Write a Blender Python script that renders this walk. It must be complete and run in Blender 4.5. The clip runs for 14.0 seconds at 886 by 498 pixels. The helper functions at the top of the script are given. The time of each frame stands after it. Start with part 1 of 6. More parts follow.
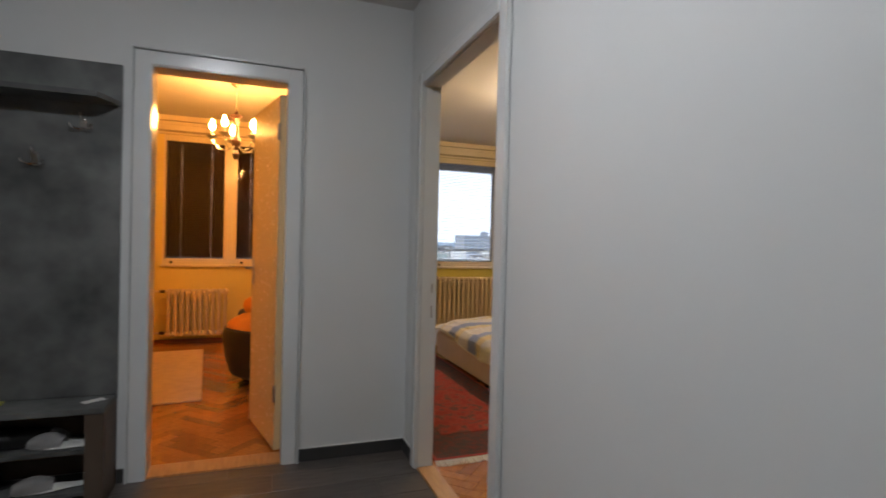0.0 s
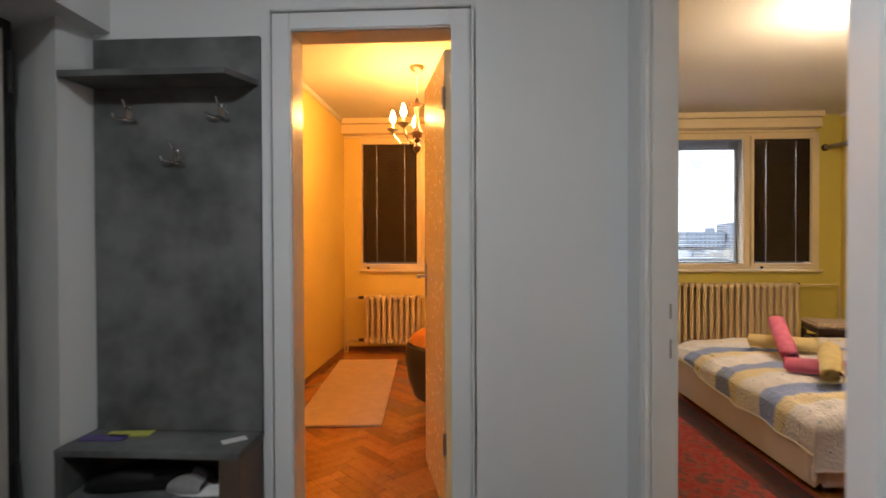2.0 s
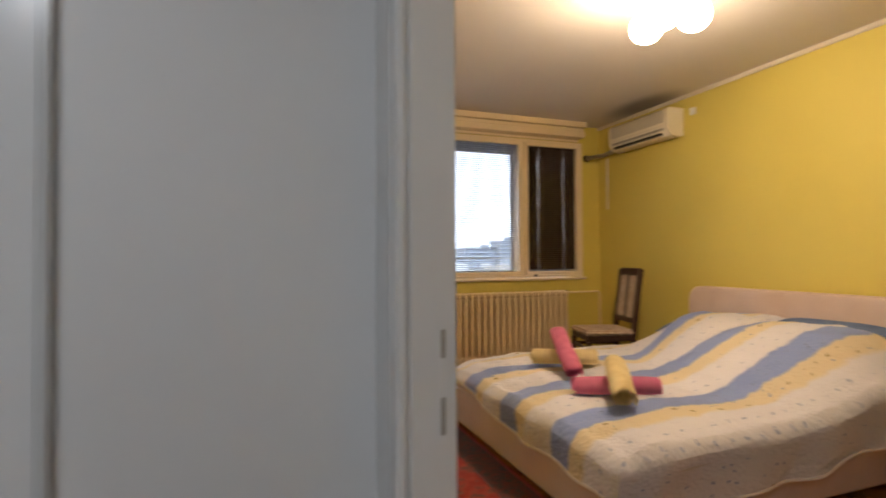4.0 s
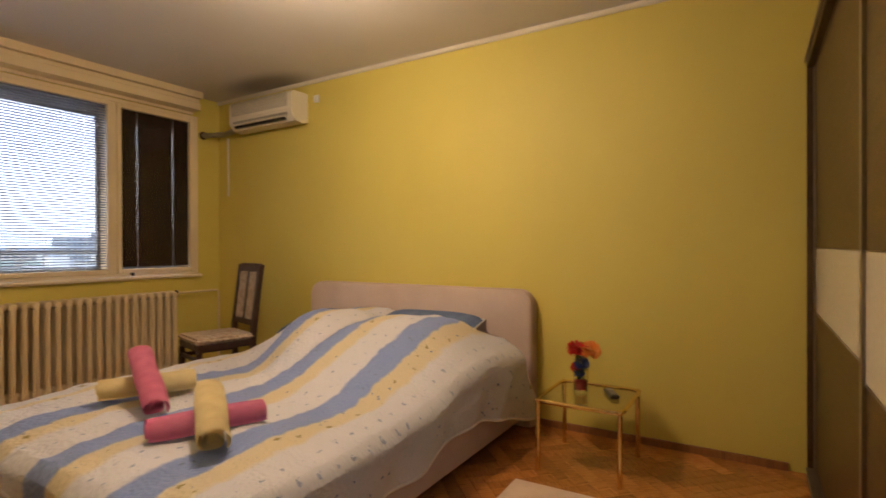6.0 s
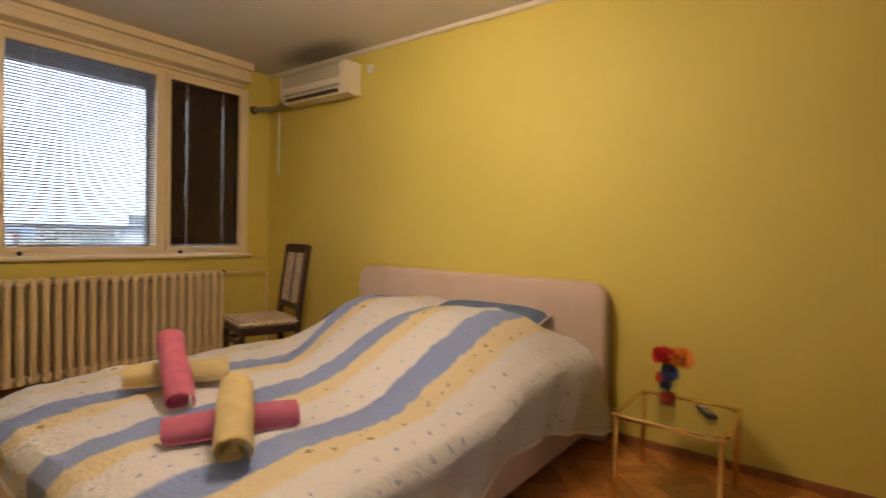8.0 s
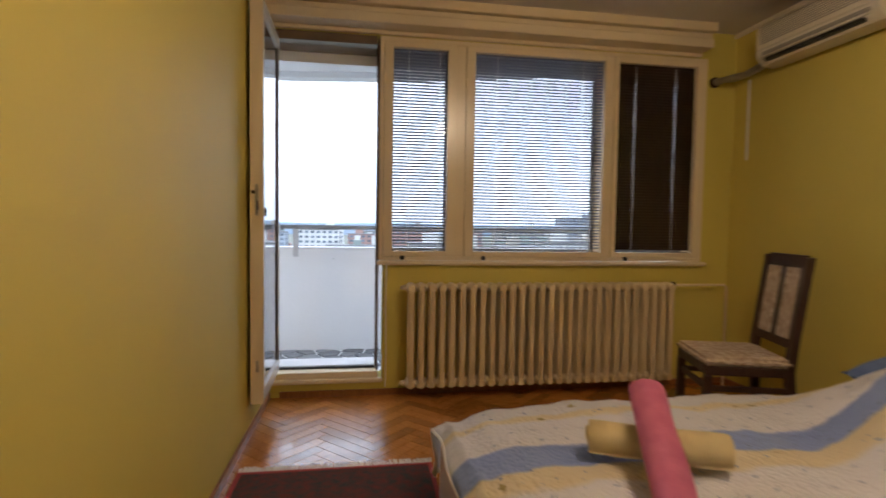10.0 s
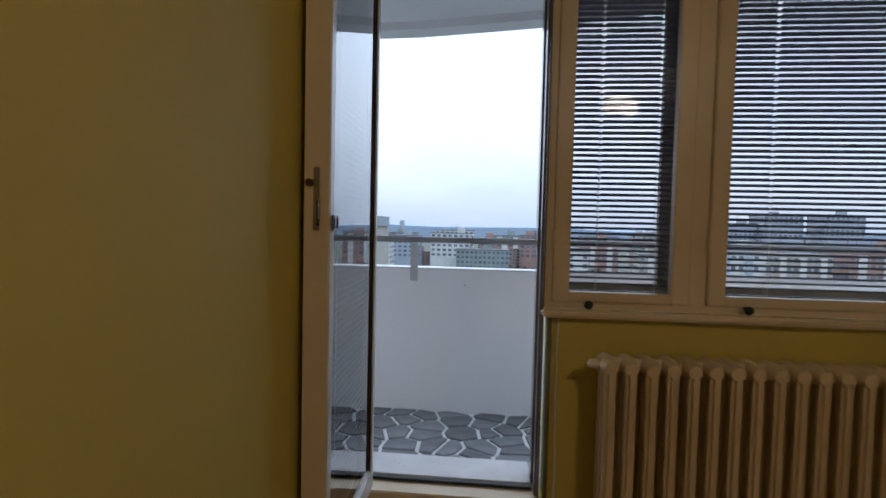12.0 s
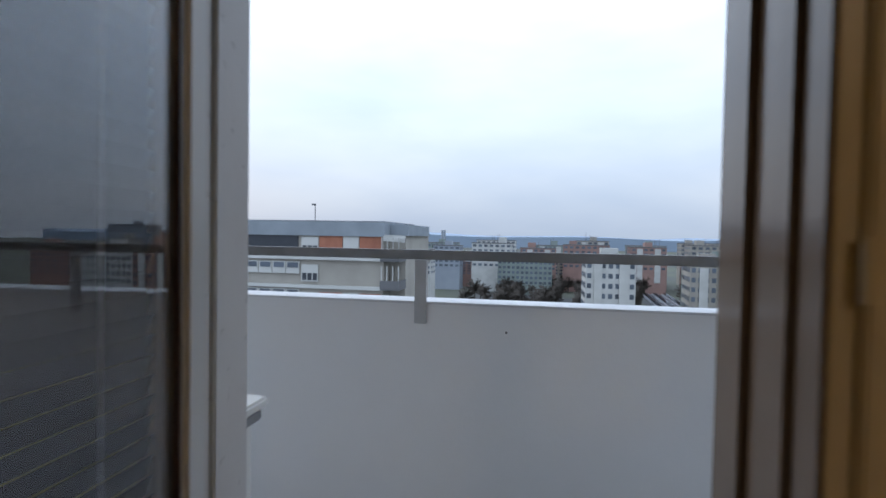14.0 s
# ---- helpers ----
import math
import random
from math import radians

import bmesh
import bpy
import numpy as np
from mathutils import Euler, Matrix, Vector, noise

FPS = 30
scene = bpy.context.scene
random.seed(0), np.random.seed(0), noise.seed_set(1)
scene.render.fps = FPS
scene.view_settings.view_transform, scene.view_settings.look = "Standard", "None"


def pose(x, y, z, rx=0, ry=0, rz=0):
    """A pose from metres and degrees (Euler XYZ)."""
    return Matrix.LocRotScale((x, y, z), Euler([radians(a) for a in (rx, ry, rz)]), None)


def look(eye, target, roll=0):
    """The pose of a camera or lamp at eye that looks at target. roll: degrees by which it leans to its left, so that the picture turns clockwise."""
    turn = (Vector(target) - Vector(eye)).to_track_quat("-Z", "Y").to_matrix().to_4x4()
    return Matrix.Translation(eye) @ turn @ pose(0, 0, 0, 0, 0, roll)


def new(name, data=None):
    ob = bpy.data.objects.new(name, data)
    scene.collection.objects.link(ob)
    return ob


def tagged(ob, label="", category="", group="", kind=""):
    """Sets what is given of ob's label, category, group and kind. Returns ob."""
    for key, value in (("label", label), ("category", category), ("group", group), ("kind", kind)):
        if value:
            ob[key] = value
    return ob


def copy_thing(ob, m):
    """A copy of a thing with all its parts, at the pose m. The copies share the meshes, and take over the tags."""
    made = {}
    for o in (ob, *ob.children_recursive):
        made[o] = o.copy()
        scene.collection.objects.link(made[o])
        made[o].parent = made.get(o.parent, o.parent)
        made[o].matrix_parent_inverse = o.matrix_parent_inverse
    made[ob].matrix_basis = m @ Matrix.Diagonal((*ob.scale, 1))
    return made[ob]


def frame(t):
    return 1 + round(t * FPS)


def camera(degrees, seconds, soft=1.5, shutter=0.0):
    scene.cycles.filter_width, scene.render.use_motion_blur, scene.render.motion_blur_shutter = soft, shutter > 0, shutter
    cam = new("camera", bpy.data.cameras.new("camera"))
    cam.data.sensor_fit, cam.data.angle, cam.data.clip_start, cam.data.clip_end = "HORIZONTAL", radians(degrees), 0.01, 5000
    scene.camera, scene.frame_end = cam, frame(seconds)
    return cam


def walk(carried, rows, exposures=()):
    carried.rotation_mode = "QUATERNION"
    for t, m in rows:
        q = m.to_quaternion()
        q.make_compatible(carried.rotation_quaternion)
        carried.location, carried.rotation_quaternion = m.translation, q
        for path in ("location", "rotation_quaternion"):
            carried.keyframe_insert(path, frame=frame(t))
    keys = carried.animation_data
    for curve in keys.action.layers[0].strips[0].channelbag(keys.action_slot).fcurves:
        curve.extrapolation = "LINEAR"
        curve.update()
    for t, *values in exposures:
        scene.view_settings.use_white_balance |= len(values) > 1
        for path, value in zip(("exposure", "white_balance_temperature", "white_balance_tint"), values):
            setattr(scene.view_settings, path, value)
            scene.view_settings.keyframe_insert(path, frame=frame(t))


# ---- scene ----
cam = camera(81.8, 14.0, soft=1.6, shutter=0.5)
PATH = [
    (0, (0.301, -0.167, 1.201), (0.982, 1.713, 1.18), 1.4),
    (0.5, (0.262, -0.103, 1.167), (0.727, 1.842, 1.164), 1.1),
    (1, (0.339, 0.078, 1.195), (0.568, 2.064, 1.15), 0.5),
    (1.5, (0.443, 0.36, 1.201), (0.456, 2.359, 1.142), -0.0),
    (2, (0.509, 0.665, 1.194), (0.403, 2.662, 1.169), -0.2),
    (2.2, (0.514, 0.813, 1.204), (0.417, 2.811, 1.191), -0.2),
    (4.3, (0.953, 1.675, 1.108), (1.878, 3.447, 1.159), -0.7),
    (4.5, (1.005, 1.759, 1.117), (2.1, 3.432, 1.163), -0.9),
    (5, (1.136, 1.880, 1.116), (2.512, 3.307, 1.150), -0.6),
    (5.5, (1.237, 1.855, 1.122), (2.816, 3.083, 1.14), -0.5),
    (6, (1.325, 1.864, 1.135), (3.033, 2.906, 1.127), -0.2),
    (6.5, (1.377, 1.862, 1.144), (3.153, 2.78, 1.111), 0.1),
    (7, (1.411, 1.893, 1.143), (3.199, 2.786, 1.086), 0.5),
    (7.5, (1.536, 1.935, 1.099), (3.253, 2.96, 1.052), 0.7),
    (8, (1.601, 2.098, 1.111), (3.194, 3.306, 1.053), 1.4),
    (8.5, (1.69, 2.256, 1.105), (3.033, 3.737, 1.051), 1.0),
    (9, (1.772, 2.441, 1.118), (2.764, 4.177, 1.069), 0.9),
    (9.2, (1.791, 2.513, 1.112), (2.615, 4.334, 1.066), 0.8),
    (11.5, (1.7, 3.996, 1.199), (1.59, 5.99, 1.088), 1.2),
    (12, (1.682, 4.379, 1.186), (1.488, 6.368, 1.1), 1.3),
    (12.5, (1.67, 4.678, 1.199), (1.42, 6.66, 1.112), 1.3),
    (13, (1.707, 5.112, 1.187), (1.382, 7.084, 1.116), 0.8),
    (13.2, (1.7, 5.226, 1.183), (1.356, 7.195, 1.113), 1.6),
    (13.5, (1.675, 5.444, 1.17), (1.328, 7.413, 1.123), 2.0),
    (13.9, (1.62, 5.681, 1.175), (1.269, 7.649, 1.126), 1.6),
    (14, (1.609, 5.744, 1.174), (1.254, 7.711, 1.124), 1.0),
]
walk(cam, [(t, look(eye, target, lean)) for t, eye, target, lean in PATH],
     exposures=[(0.0, 0.0, 6300, 12), (0.6, 0.14, 6300, 12), (1.2, 0.15, 6300, 12), (2.0, 0.42, 6300, 12), (2.2, 0.45, 6300, 12), (4.3, 0.25, 6250, 14), (5.3, 0.02, 6250, 15), (6.5, 0.14, 6250, 15), (8.5, 0.18, 6250, 13), (9.2, 0.05, 6200, 13), (11.3, -1.25, 5950, 12), (12.0, -1.52, 5850, 11), (12.6, -1.75, 5900, 11), (14.0, -1.95, 6000, 11)])

# world: an overcast evening sky
world = bpy.data.worlds.new("world")
scene.world = world
world.use_nodes = True
wn, wl = world.node_tree.nodes, world.node_tree.links
wbg = wn["Background"]
sky = wn.new("ShaderNodeTexSky")
sky.sky_type, sky.sun_disc = "NISHITA", False
sky.sun_elevation, sky.sun_rotation = radians(14), radians(300)
sky.air_density, sky.dust_density = 1.4, 3.0
wtc, wmap = wn.new("ShaderNodeTexCoord"), wn.new("ShaderNodeMapping")
wmap.inputs["Scale"].default_value = (1, 1, 3.2)
wnoise, wramp, wmix = wn.new("ShaderNodeTexNoise"), wn.new("ShaderNodeValToRGB"), wn.new("ShaderNodeMix")
wnoise.inputs["Scale"].default_value, wnoise.inputs["Detail"].default_value = 2.2, 5
wramp.color_ramp.elements[0].position, wramp.color_ramp.elements[0].color = 0.35, (7.7, 9.0, 10.8, 1)
wramp.color_ramp.elements[1].position, wramp.color_ramp.elements[1].color = 0.65, (9.4, 10.4, 11.6, 1)
wmix.data_type = "RGBA"
wmix.inputs["Factor"].default_value = 0.85
wl.new(wtc.outputs["Generated"], wmap.inputs["Vector"])
wl.new(wmap.outputs["Vector"], wnoise.inputs["Vector"])
wl.new(wnoise.outputs["Fac"], wramp.inputs["Fac"])
wl.new(sky.outputs["Color"], wmix.inputs["A"])
wl.new(wramp.outputs["Color"], wmix.inputs["B"])
wsep, wmax, wgain, wscale = wn.new("ShaderNodeSeparateXYZ"), wn.new("ShaderNodeMath"), wn.new("ShaderNodeMath"), wn.new("ShaderNodeVectorMath")
wmax.operation, wgain.operation, wscale.operation = "MAXIMUM", "MULTIPLY_ADD", "SCALE"
wmax.inputs[1].default_value = 0.0
wgain.inputs[1].default_value, wgain.inputs[2].default_value = 1.7, 0.68      # an overcast sky is brighter overhead
wl.new(wtc.outputs["Generated"], wsep.inputs[0])
wl.new(wsep.outputs["Z"], wmax.inputs[0])
wl.new(wmax.outputs[0], wgain.inputs[0])
wl.new(wmix.outputs["Result"], wscale.inputs[0])
wl.new(wgain.outputs[0], wscale.inputs["Scale"])
wl.new(wscale.outputs[0], wbg.inputs["Color"])
wbg.inputs["Strength"].default_value = 0.40

sun_data = bpy.data.lights.new("sun", "SUN")
sun_data.energy, sun_data.angle, sun_data.color = 0.5, radians(20), (1.0, 0.95, 0.88)
sun = new("sun", sun_data)
sun.matrix_world = look((0, 0, 40), (-math.sin(radians(300)) * 40, -math.cos(radians(300)) * 40, 40 - 40 * math.tan(radians(14))))

GLOBE, BULB, HALL = 112.0, 430.0, 106.0      # strengths of the lamps' glowing glass


# ---------- materials ----------
def mat(name, c1, c2=None, rough=0.5, scale=3.0, bump=0.0, bscale=60.0, metal=0.0, spec=0.5, stretch=(1, 1, 1), vary=0.0, rvar=0.08, coat=0.0, bdist=0.002):
    """Two colours mixed by broad noise, fine grain in gloss and relief, and a shade of its own for each object (vary)."""
    m = bpy.data.materials.new(name)
    m.use_nodes = True
    n, l = m.node_tree.nodes, m.node_tree.links
    b = n["Principled BSDF"]
    tc, mp = n.new("ShaderNodeTexCoord"), n.new("ShaderNodeMapping")
    mp.inputs["Scale"].default_value = stretch
    l.new(tc.outputs["Object"], mp.inputs["Vector"])
    big, fine = n.new("ShaderNodeTexNoise"), n.new("ShaderNodeTexNoise")
    big.inputs["Scale"].default_value, big.inputs["Detail"].default_value = scale, 6
    fine.inputs["Scale"].default_value, fine.inputs["Detail"].default_value = bscale, 3
    l.new(mp.outputs["Vector"], big.inputs["Vector"])
    l.new(mp.outputs["Vector"], fine.inputs["Vector"])
    ramp = n.new("ShaderNodeValToRGB")
    ramp.color_ramp.elements[0].position, ramp.color_ramp.elements[1].position = 0.32, 0.68
    c2 = c2 or tuple(v * 0.88 for v in c1)
    ramp.color_ramp.elements[0].color, ramp.color_ramp.elements[1].color = (*c2, 1), (*c1, 1)
    l.new(big.outputs["Fac"], ramp.inputs["Fac"])
    out = ramp.outputs["Color"]
    if vary:
        info, mul, add = n.new("ShaderNodeObjectInfo"), n.new("ShaderNodeMath"), n.new("ShaderNodeHueSaturation")
        mul.operation = "MULTIPLY_ADD"
        mul.inputs[1].default_value, mul.inputs[2].default_value = 2 * vary, 1 - vary
        l.new(info.outputs["Random"], mul.inputs[0])
        l.new(mul.outputs[0], add.inputs["Value"])
        l.new(out, add.inputs["Color"])
        out = add.outputs["Color"]
    l.new(out, b.inputs["Base Color"])
    mr = n.new("ShaderNodeMapRange")
    mr.inputs["To Min"].default_value, mr.inputs["To Max"].default_value = max(0.02, rough - rvar), min(1, rough + rvar)
    l.new(fine.outputs["Fac"], mr.inputs["Value"])
    l.new(mr.outputs["Result"], b.inputs["Roughness"])
    b.inputs["Metallic"].default_value, b.inputs["Specular IOR Level"].default_value = metal, spec
    b.inputs["Coat Weight"].default_value = coat
    b.inputs["Coat Roughness"].default_value = 0.08
    if bump:
        bp = n.new("ShaderNodeBump")
        bp.inputs["Strength"].default_value, bp.inputs["Distance"].default_value = bump, bdist
        l.new(fine.outputs["Fac"], bp.inputs["Height"])
        l.new(bp.outputs["Normal"], b.inputs["Normal"])
    return m


def glow(name, color, strength):
    m = bpy.data.materials.new(name)
    m.use_nodes = True
    b = m.node_tree.nodes["Principled BSDF"]
    b.inputs["Base Color"].default_value = (0.8, 0.8, 0.78, 1)
    b.inputs["Emission Color"].default_value, b.inputs["Emission Strength"].default_value = (*color, 1), strength
    return m


def glass(name, tint=(1, 1, 1), rough=0.0, ior=1.52):
    m = bpy.data.materials.new(name)
    m.use_nodes = True
    b = m.node_tree.nodes["Principled BSDF"]
    b.inputs["Base Color"].default_value = (*tint, 1)
    b.inputs["Roughness"].default_value, b.inputs["IOR"].default_value = rough, ior
    b.inputs["Transmission Weight"].default_value = 1
    return m


M_YELLOW = mat("yellow_wall_paint", (0.60, 0.495, 0.108), (0.56, 0.46, 0.097), 0.62, 1.2, 0.25, 180, bdist=0.001)
M_WHITE = mat("white_wall_paint", (0.66, 0.665, 0.655), (0.62, 0.625, 0.615), 0.6, 1.0, 0.25, 160, bdist=0.001)
M_OCHRE = mat("ochre_wall_paint", (0.74, 0.58, 0.19), (0.70, 0.54, 0.16), 0.6, 1.2, 0.25, 180, bdist=0.001)
M_CEIL = mat("ceiling_paint", (0.64, 0.62, 0.60), (0.60, 0.58, 0.56), 0.75, 0.9, 0.2, 140, bdist=0.001)
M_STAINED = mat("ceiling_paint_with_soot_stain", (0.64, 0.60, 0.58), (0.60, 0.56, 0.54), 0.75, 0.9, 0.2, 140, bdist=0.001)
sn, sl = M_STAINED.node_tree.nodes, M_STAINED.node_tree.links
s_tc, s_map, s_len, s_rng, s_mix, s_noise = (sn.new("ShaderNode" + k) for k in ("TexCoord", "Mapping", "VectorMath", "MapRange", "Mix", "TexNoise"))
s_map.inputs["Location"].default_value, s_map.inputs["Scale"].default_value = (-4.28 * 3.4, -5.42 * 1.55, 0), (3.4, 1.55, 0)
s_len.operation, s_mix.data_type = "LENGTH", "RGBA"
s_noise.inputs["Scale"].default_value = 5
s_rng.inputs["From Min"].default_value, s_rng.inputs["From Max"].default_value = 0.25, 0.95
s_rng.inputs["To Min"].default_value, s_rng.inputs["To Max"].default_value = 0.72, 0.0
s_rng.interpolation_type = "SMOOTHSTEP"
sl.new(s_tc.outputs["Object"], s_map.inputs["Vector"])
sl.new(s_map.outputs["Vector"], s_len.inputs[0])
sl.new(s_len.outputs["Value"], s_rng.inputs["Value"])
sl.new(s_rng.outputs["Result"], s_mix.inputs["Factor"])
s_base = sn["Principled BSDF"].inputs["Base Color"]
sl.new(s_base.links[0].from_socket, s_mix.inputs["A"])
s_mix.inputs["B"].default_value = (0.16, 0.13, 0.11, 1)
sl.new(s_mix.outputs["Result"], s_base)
M_CREAM = mat("cream_gloss_paint", (0.74, 0.62, 0.44), (0.69, 0.57, 0.39), 0.24, 2.5, 0.35, 45, bdist=0.001)
M_CORNICE = mat("ivory_cornice_paint", (0.66, 0.60, 0.50), (0.60, 0.54, 0.44), 0.5, 2.5, 0.25, 40, bdist=0.001)
# One door frame: latch side darkened as in shade, hinge side left light.
M_JAMB = mat("shaded_brownish_gloss_paint", (0.20, 0.145, 0.105), (0.14, 0.10, 0.07), 0.16, 2.5, 0.5, 45, bdist=0.001)
M_JAMBL = mat("lit_cream_jamb_paint", (0.60, 0.58, 0.56), (0.50, 0.47, 0.45), 0.3, 2.5, 0.5, 45, bdist=0.001)
# Outer sashes: the backlit shade is painted in as a dark grey.
M_OUTER = mat("shaded_outer_sash_paint", (0.22, 0.22, 0.23), (0.16, 0.16, 0.17), 0.4, 5, 0.3, 50)
M_TRIMW = mat("white_gloss_paint", (0.68, 0.69, 0.68), (0.63, 0.64, 0.63), 0.22, 2.5, 0.25, 40, bdist=0.001)
M_RAD = mat("radiator_enamel", (0.70, 0.57, 0.37), (0.62, 0.49, 0.30), 0.32, 6, 0.4, 70, bdist=0.001)
M_PARQ = mat("oak_parquet", (0.47, 0.185, 0.042), (0.28, 0.10, 0.020), 0.20, 9, 0.22, 60, stretch=(1, 9, 1), vary=0.28, rvar=0.1, coat=0.5, bdist=0.001)
M_JOINT = mat("parquet_joint", (0.12, 0.05, 0.02), rough=0.6)
M_LAM = mat("dark_laminate", (0.10, 0.085, 0.075), (0.055, 0.048, 0.043), 0.32, 6, 0.3, 50, stretch=(1.2, 9, 1), vary=0.25, bdist=0.001)
M_DARKTILE = mat("dark_skirting", (0.05, 0.048, 0.046), (0.035, 0.034, 0.033), 0.35, 8)
M_SKIRT = mat("oak_skirting", (0.28, 0.11, 0.035), (0.19, 0.07, 0.022), 0.35, 6, 0.2, 60, stretch=(9, 9, 1))
M_THRESH = mat("oak_threshold", (0.55, 0.30, 0.12), (0.42, 0.21, 0.075), 0.35, 7, 0.2, 50, stretch=(9, 1, 1))
M_CONC = mat("grey_concrete_laminate", (0.155, 0.158, 0.152), (0.060, 0.062, 0.060), 0.5, 5.5, 0.3, 35)
M_CONCEDGE = mat("brown_edge_band", (0.10, 0.07, 0.05), rough=0.5)
M_LEAF = mat("warm_cream_door_paint", (0.74, 0.60, 0.34), (0.70, 0.56, 0.30), 0.25, 2.5, 0.25, 40, bdist=0.001)
M_DOORWOOD = mat("pale_ash_veneer", (0.54, 0.52, 0.48), (0.45, 0.43, 0.39), 0.42, 5, 0.15, 60, stretch=(10, 10, 0.8))
M_BLACKMETAL = mat("black_steel", (0.025, 0.024, 0.024), rough=0.4, metal=0.3)
M_CHROME = mat("chrome", (0.75, 0.75, 0.75), rough=0.14, metal=1, rvar=0.04)
M_STEEL = mat("dull_steel", (0.45, 0.43, 0.40), (0.32, 0.30, 0.28), 0.35, 20, metal=1)
M_BRASS = mat("polished_brass", (0.83, 0.62, 0.27), (0.72, 0.50, 0.20), 0.16, 10, metal=1, rvar=0.05)
M_SLAT = mat("aluminium_slat", (0.15, 0.16, 0.22), (0.12, 0.13, 0.18), 0.35, 8, metal=0.2)
M_BSLAT = mat("brown_slat", (0.018, 0.007, 0.003), (0.012, 0.005, 0.002), 0.6, 8, spec=0.1)
M_CORD = mat("blind_cord", (0.55, 0.55, 0.58), rough=0.8)
M_FABRIC = mat("beige_upholstery", (0.55, 0.43, 0.38), (0.48, 0.37, 0.32), 0.85, 4, 0.5, 420, spec=0.2, bdist=0.001)
M_SHEET = mat("white_cotton_sheet", (0.74, 0.70, 0.66), (0.68, 0.63, 0.58), 0.85, 6, 0.3, 240, spec=0.2, bdist=0.001)
M_PILLOW = mat("blue_pillowcase", (0.13, 0.18, 0.31), (0.09, 0.125, 0.24), 0.85, 14, 0.3, 300, spec=0.2, bdist=0.001)
M_PINK = mat("pink_terry_towel", (0.82, 0.27, 0.42), (0.72, 0.21, 0.34), 0.95, 18, 0.7, 520, spec=0.1, bdist=0.003)
M_YTOWEL = mat("yellow_terry_towel", (0.88, 0.74, 0.42), (0.80, 0.65, 0.35), 0.95, 18, 0.7, 520, spec=0.1, bdist=0.003)
M_DWOOD = mat("dark_stained_wood", (0.055, 0.026, 0.016), (0.035, 0.016, 0.010), 0.3, 7, 0.2, 50, stretch=(5, 5, 1))
M_SEATF = mat("patterned_seat_fabric", (0.58, 0.47, 0.36), (0.34, 0.24, 0.17), 0.9, 34, 0.5, 300, spec=0.2)
M_WARD = mat("brown_oak_laminate", (0.070, 0.035, 0.010), (0.038, 0.019, 0.006), 0.42, 5, 0.2, 45, stretch=(1, 1, 9))
M_WARDW = mat("cream_lacquer_glass", (0.54, 0.48, 0.39), (0.52, 0.46, 0.37), 0.2, 2)
M_BRONZE = mat("bronze_aluminium_profile", (0.30, 0.25, 0.20), (0.25, 0.20, 0.16), 0.35, 6, metal=0.85)
M_ACW = mat("yellowed_white_plastic", (0.70, 0.64, 0.52), (0.64, 0.58, 0.46), 0.4, 4)
M_ACG = mat("grey_plastic_grille", (0.32, 0.29, 0.25), rough=0.5)
M_BLACKLEATHER = mat("black_leatherette", (0.014, 0.012, 0.012), (0.009, 0.008, 0.008), 0.5, 6, 0.4, 120)
M_ORANGE = mat("orange_cushion_fabric", (0.72, 0.30, 0.05), (0.62, 0.23, 0.03), 0.9, 8, 0.4, 300, spec=0.2)
M_RUGW = mat("cream_wool_rug", (0.66, 0.50, 0.38), (0.58, 0.43, 0.32), 0.95, 12, 0.8, 320, spec=0.1, bdist=0.004)
M_FRINGE = mat("white_wool_fringe", (0.72, 0.66, 0.58), rough=0.95)
M_PARAPET = mat("painted_concrete", (0.84, 0.84, 0.85), (0.80, 0.80, 0.81), 0.75, 1.6, 0.4, 30)
M_SLAB = mat("flagstone", (0.22, 0.225, 0.235), (0.13, 0.135, 0.145), 0.6, 7, 0.6, 40, vary=0.3)
M_GROUT = mat("pale_grout", (0.80, 0.80, 0.80), (0.70, 0.70, 0.70), 0.85, 9, 0.4, 60)
M_RAIL = mat("grey_painted_rail", (0.27, 0.265, 0.27), (0.20, 0.20, 0.205), 0.4, 8)
M_POST = mat("pale_grey_steel", (0.50, 0.50, 0.51), (0.42, 0.42, 0.43), 0.4, 8)
M_MARBLE = mat("white_marble_sill", (0.72, 0.72, 0.73), (0.58, 0.58, 0.6), 0.3, 5)
M_RUBBER = mat("black_rubber", (0.012, 0.012, 0.012), rough=0.5)
M_RED = mat("red_petals", (0.60, 0.015, 0.012), (0.42, 0.008, 0.008), 0.6, 40)
M_ORPET = mat("orange_petals", (0.80, 0.30, 0.04), (0.70, 0.20, 0.03), 0.6, 40)
M_BLUEPET = mat("blue_petals", (0.04, 0.07, 0.30), (0.03, 0.05, 0.18), 0.6, 40)
M_GREEN = mat("leaf_green", (0.06, 0.11, 0.04), (0.04, 0.08, 0.03), 0.6, 30)
M_VASERED = mat("red_printed_glass", (0.34, 0.03, 0.03), (0.22, 0.015, 0.02), 0.15, 30)
M_PHONE = mat("black_plastic", (0.015, 0.015, 0.016), rough=0.35)
M_WHITEPL = mat("white_plastic", (0.72, 0.71, 0.68), rough=0.4)
M_SHOEB = mat("black_shoe_leather", (0.012, 0.012, 0.013), (0.02, 0.02, 0.02), 0.5, 20)
M_SHOEW = mat("white_slipper_cloth", (0.50, 0.49, 0.47), (0.40, 0.39, 0.38), 0.9, 14, 0.4, 200)
M_PURPLE = mat("purple_card", (0.09, 0.06, 0.20), rough=0.5)
M_LIME = mat("yellow_green_card", (0.50, 0.50, 0.10), rough=0.5)
M_GLASS = glass("window_glass", ior=1.22)
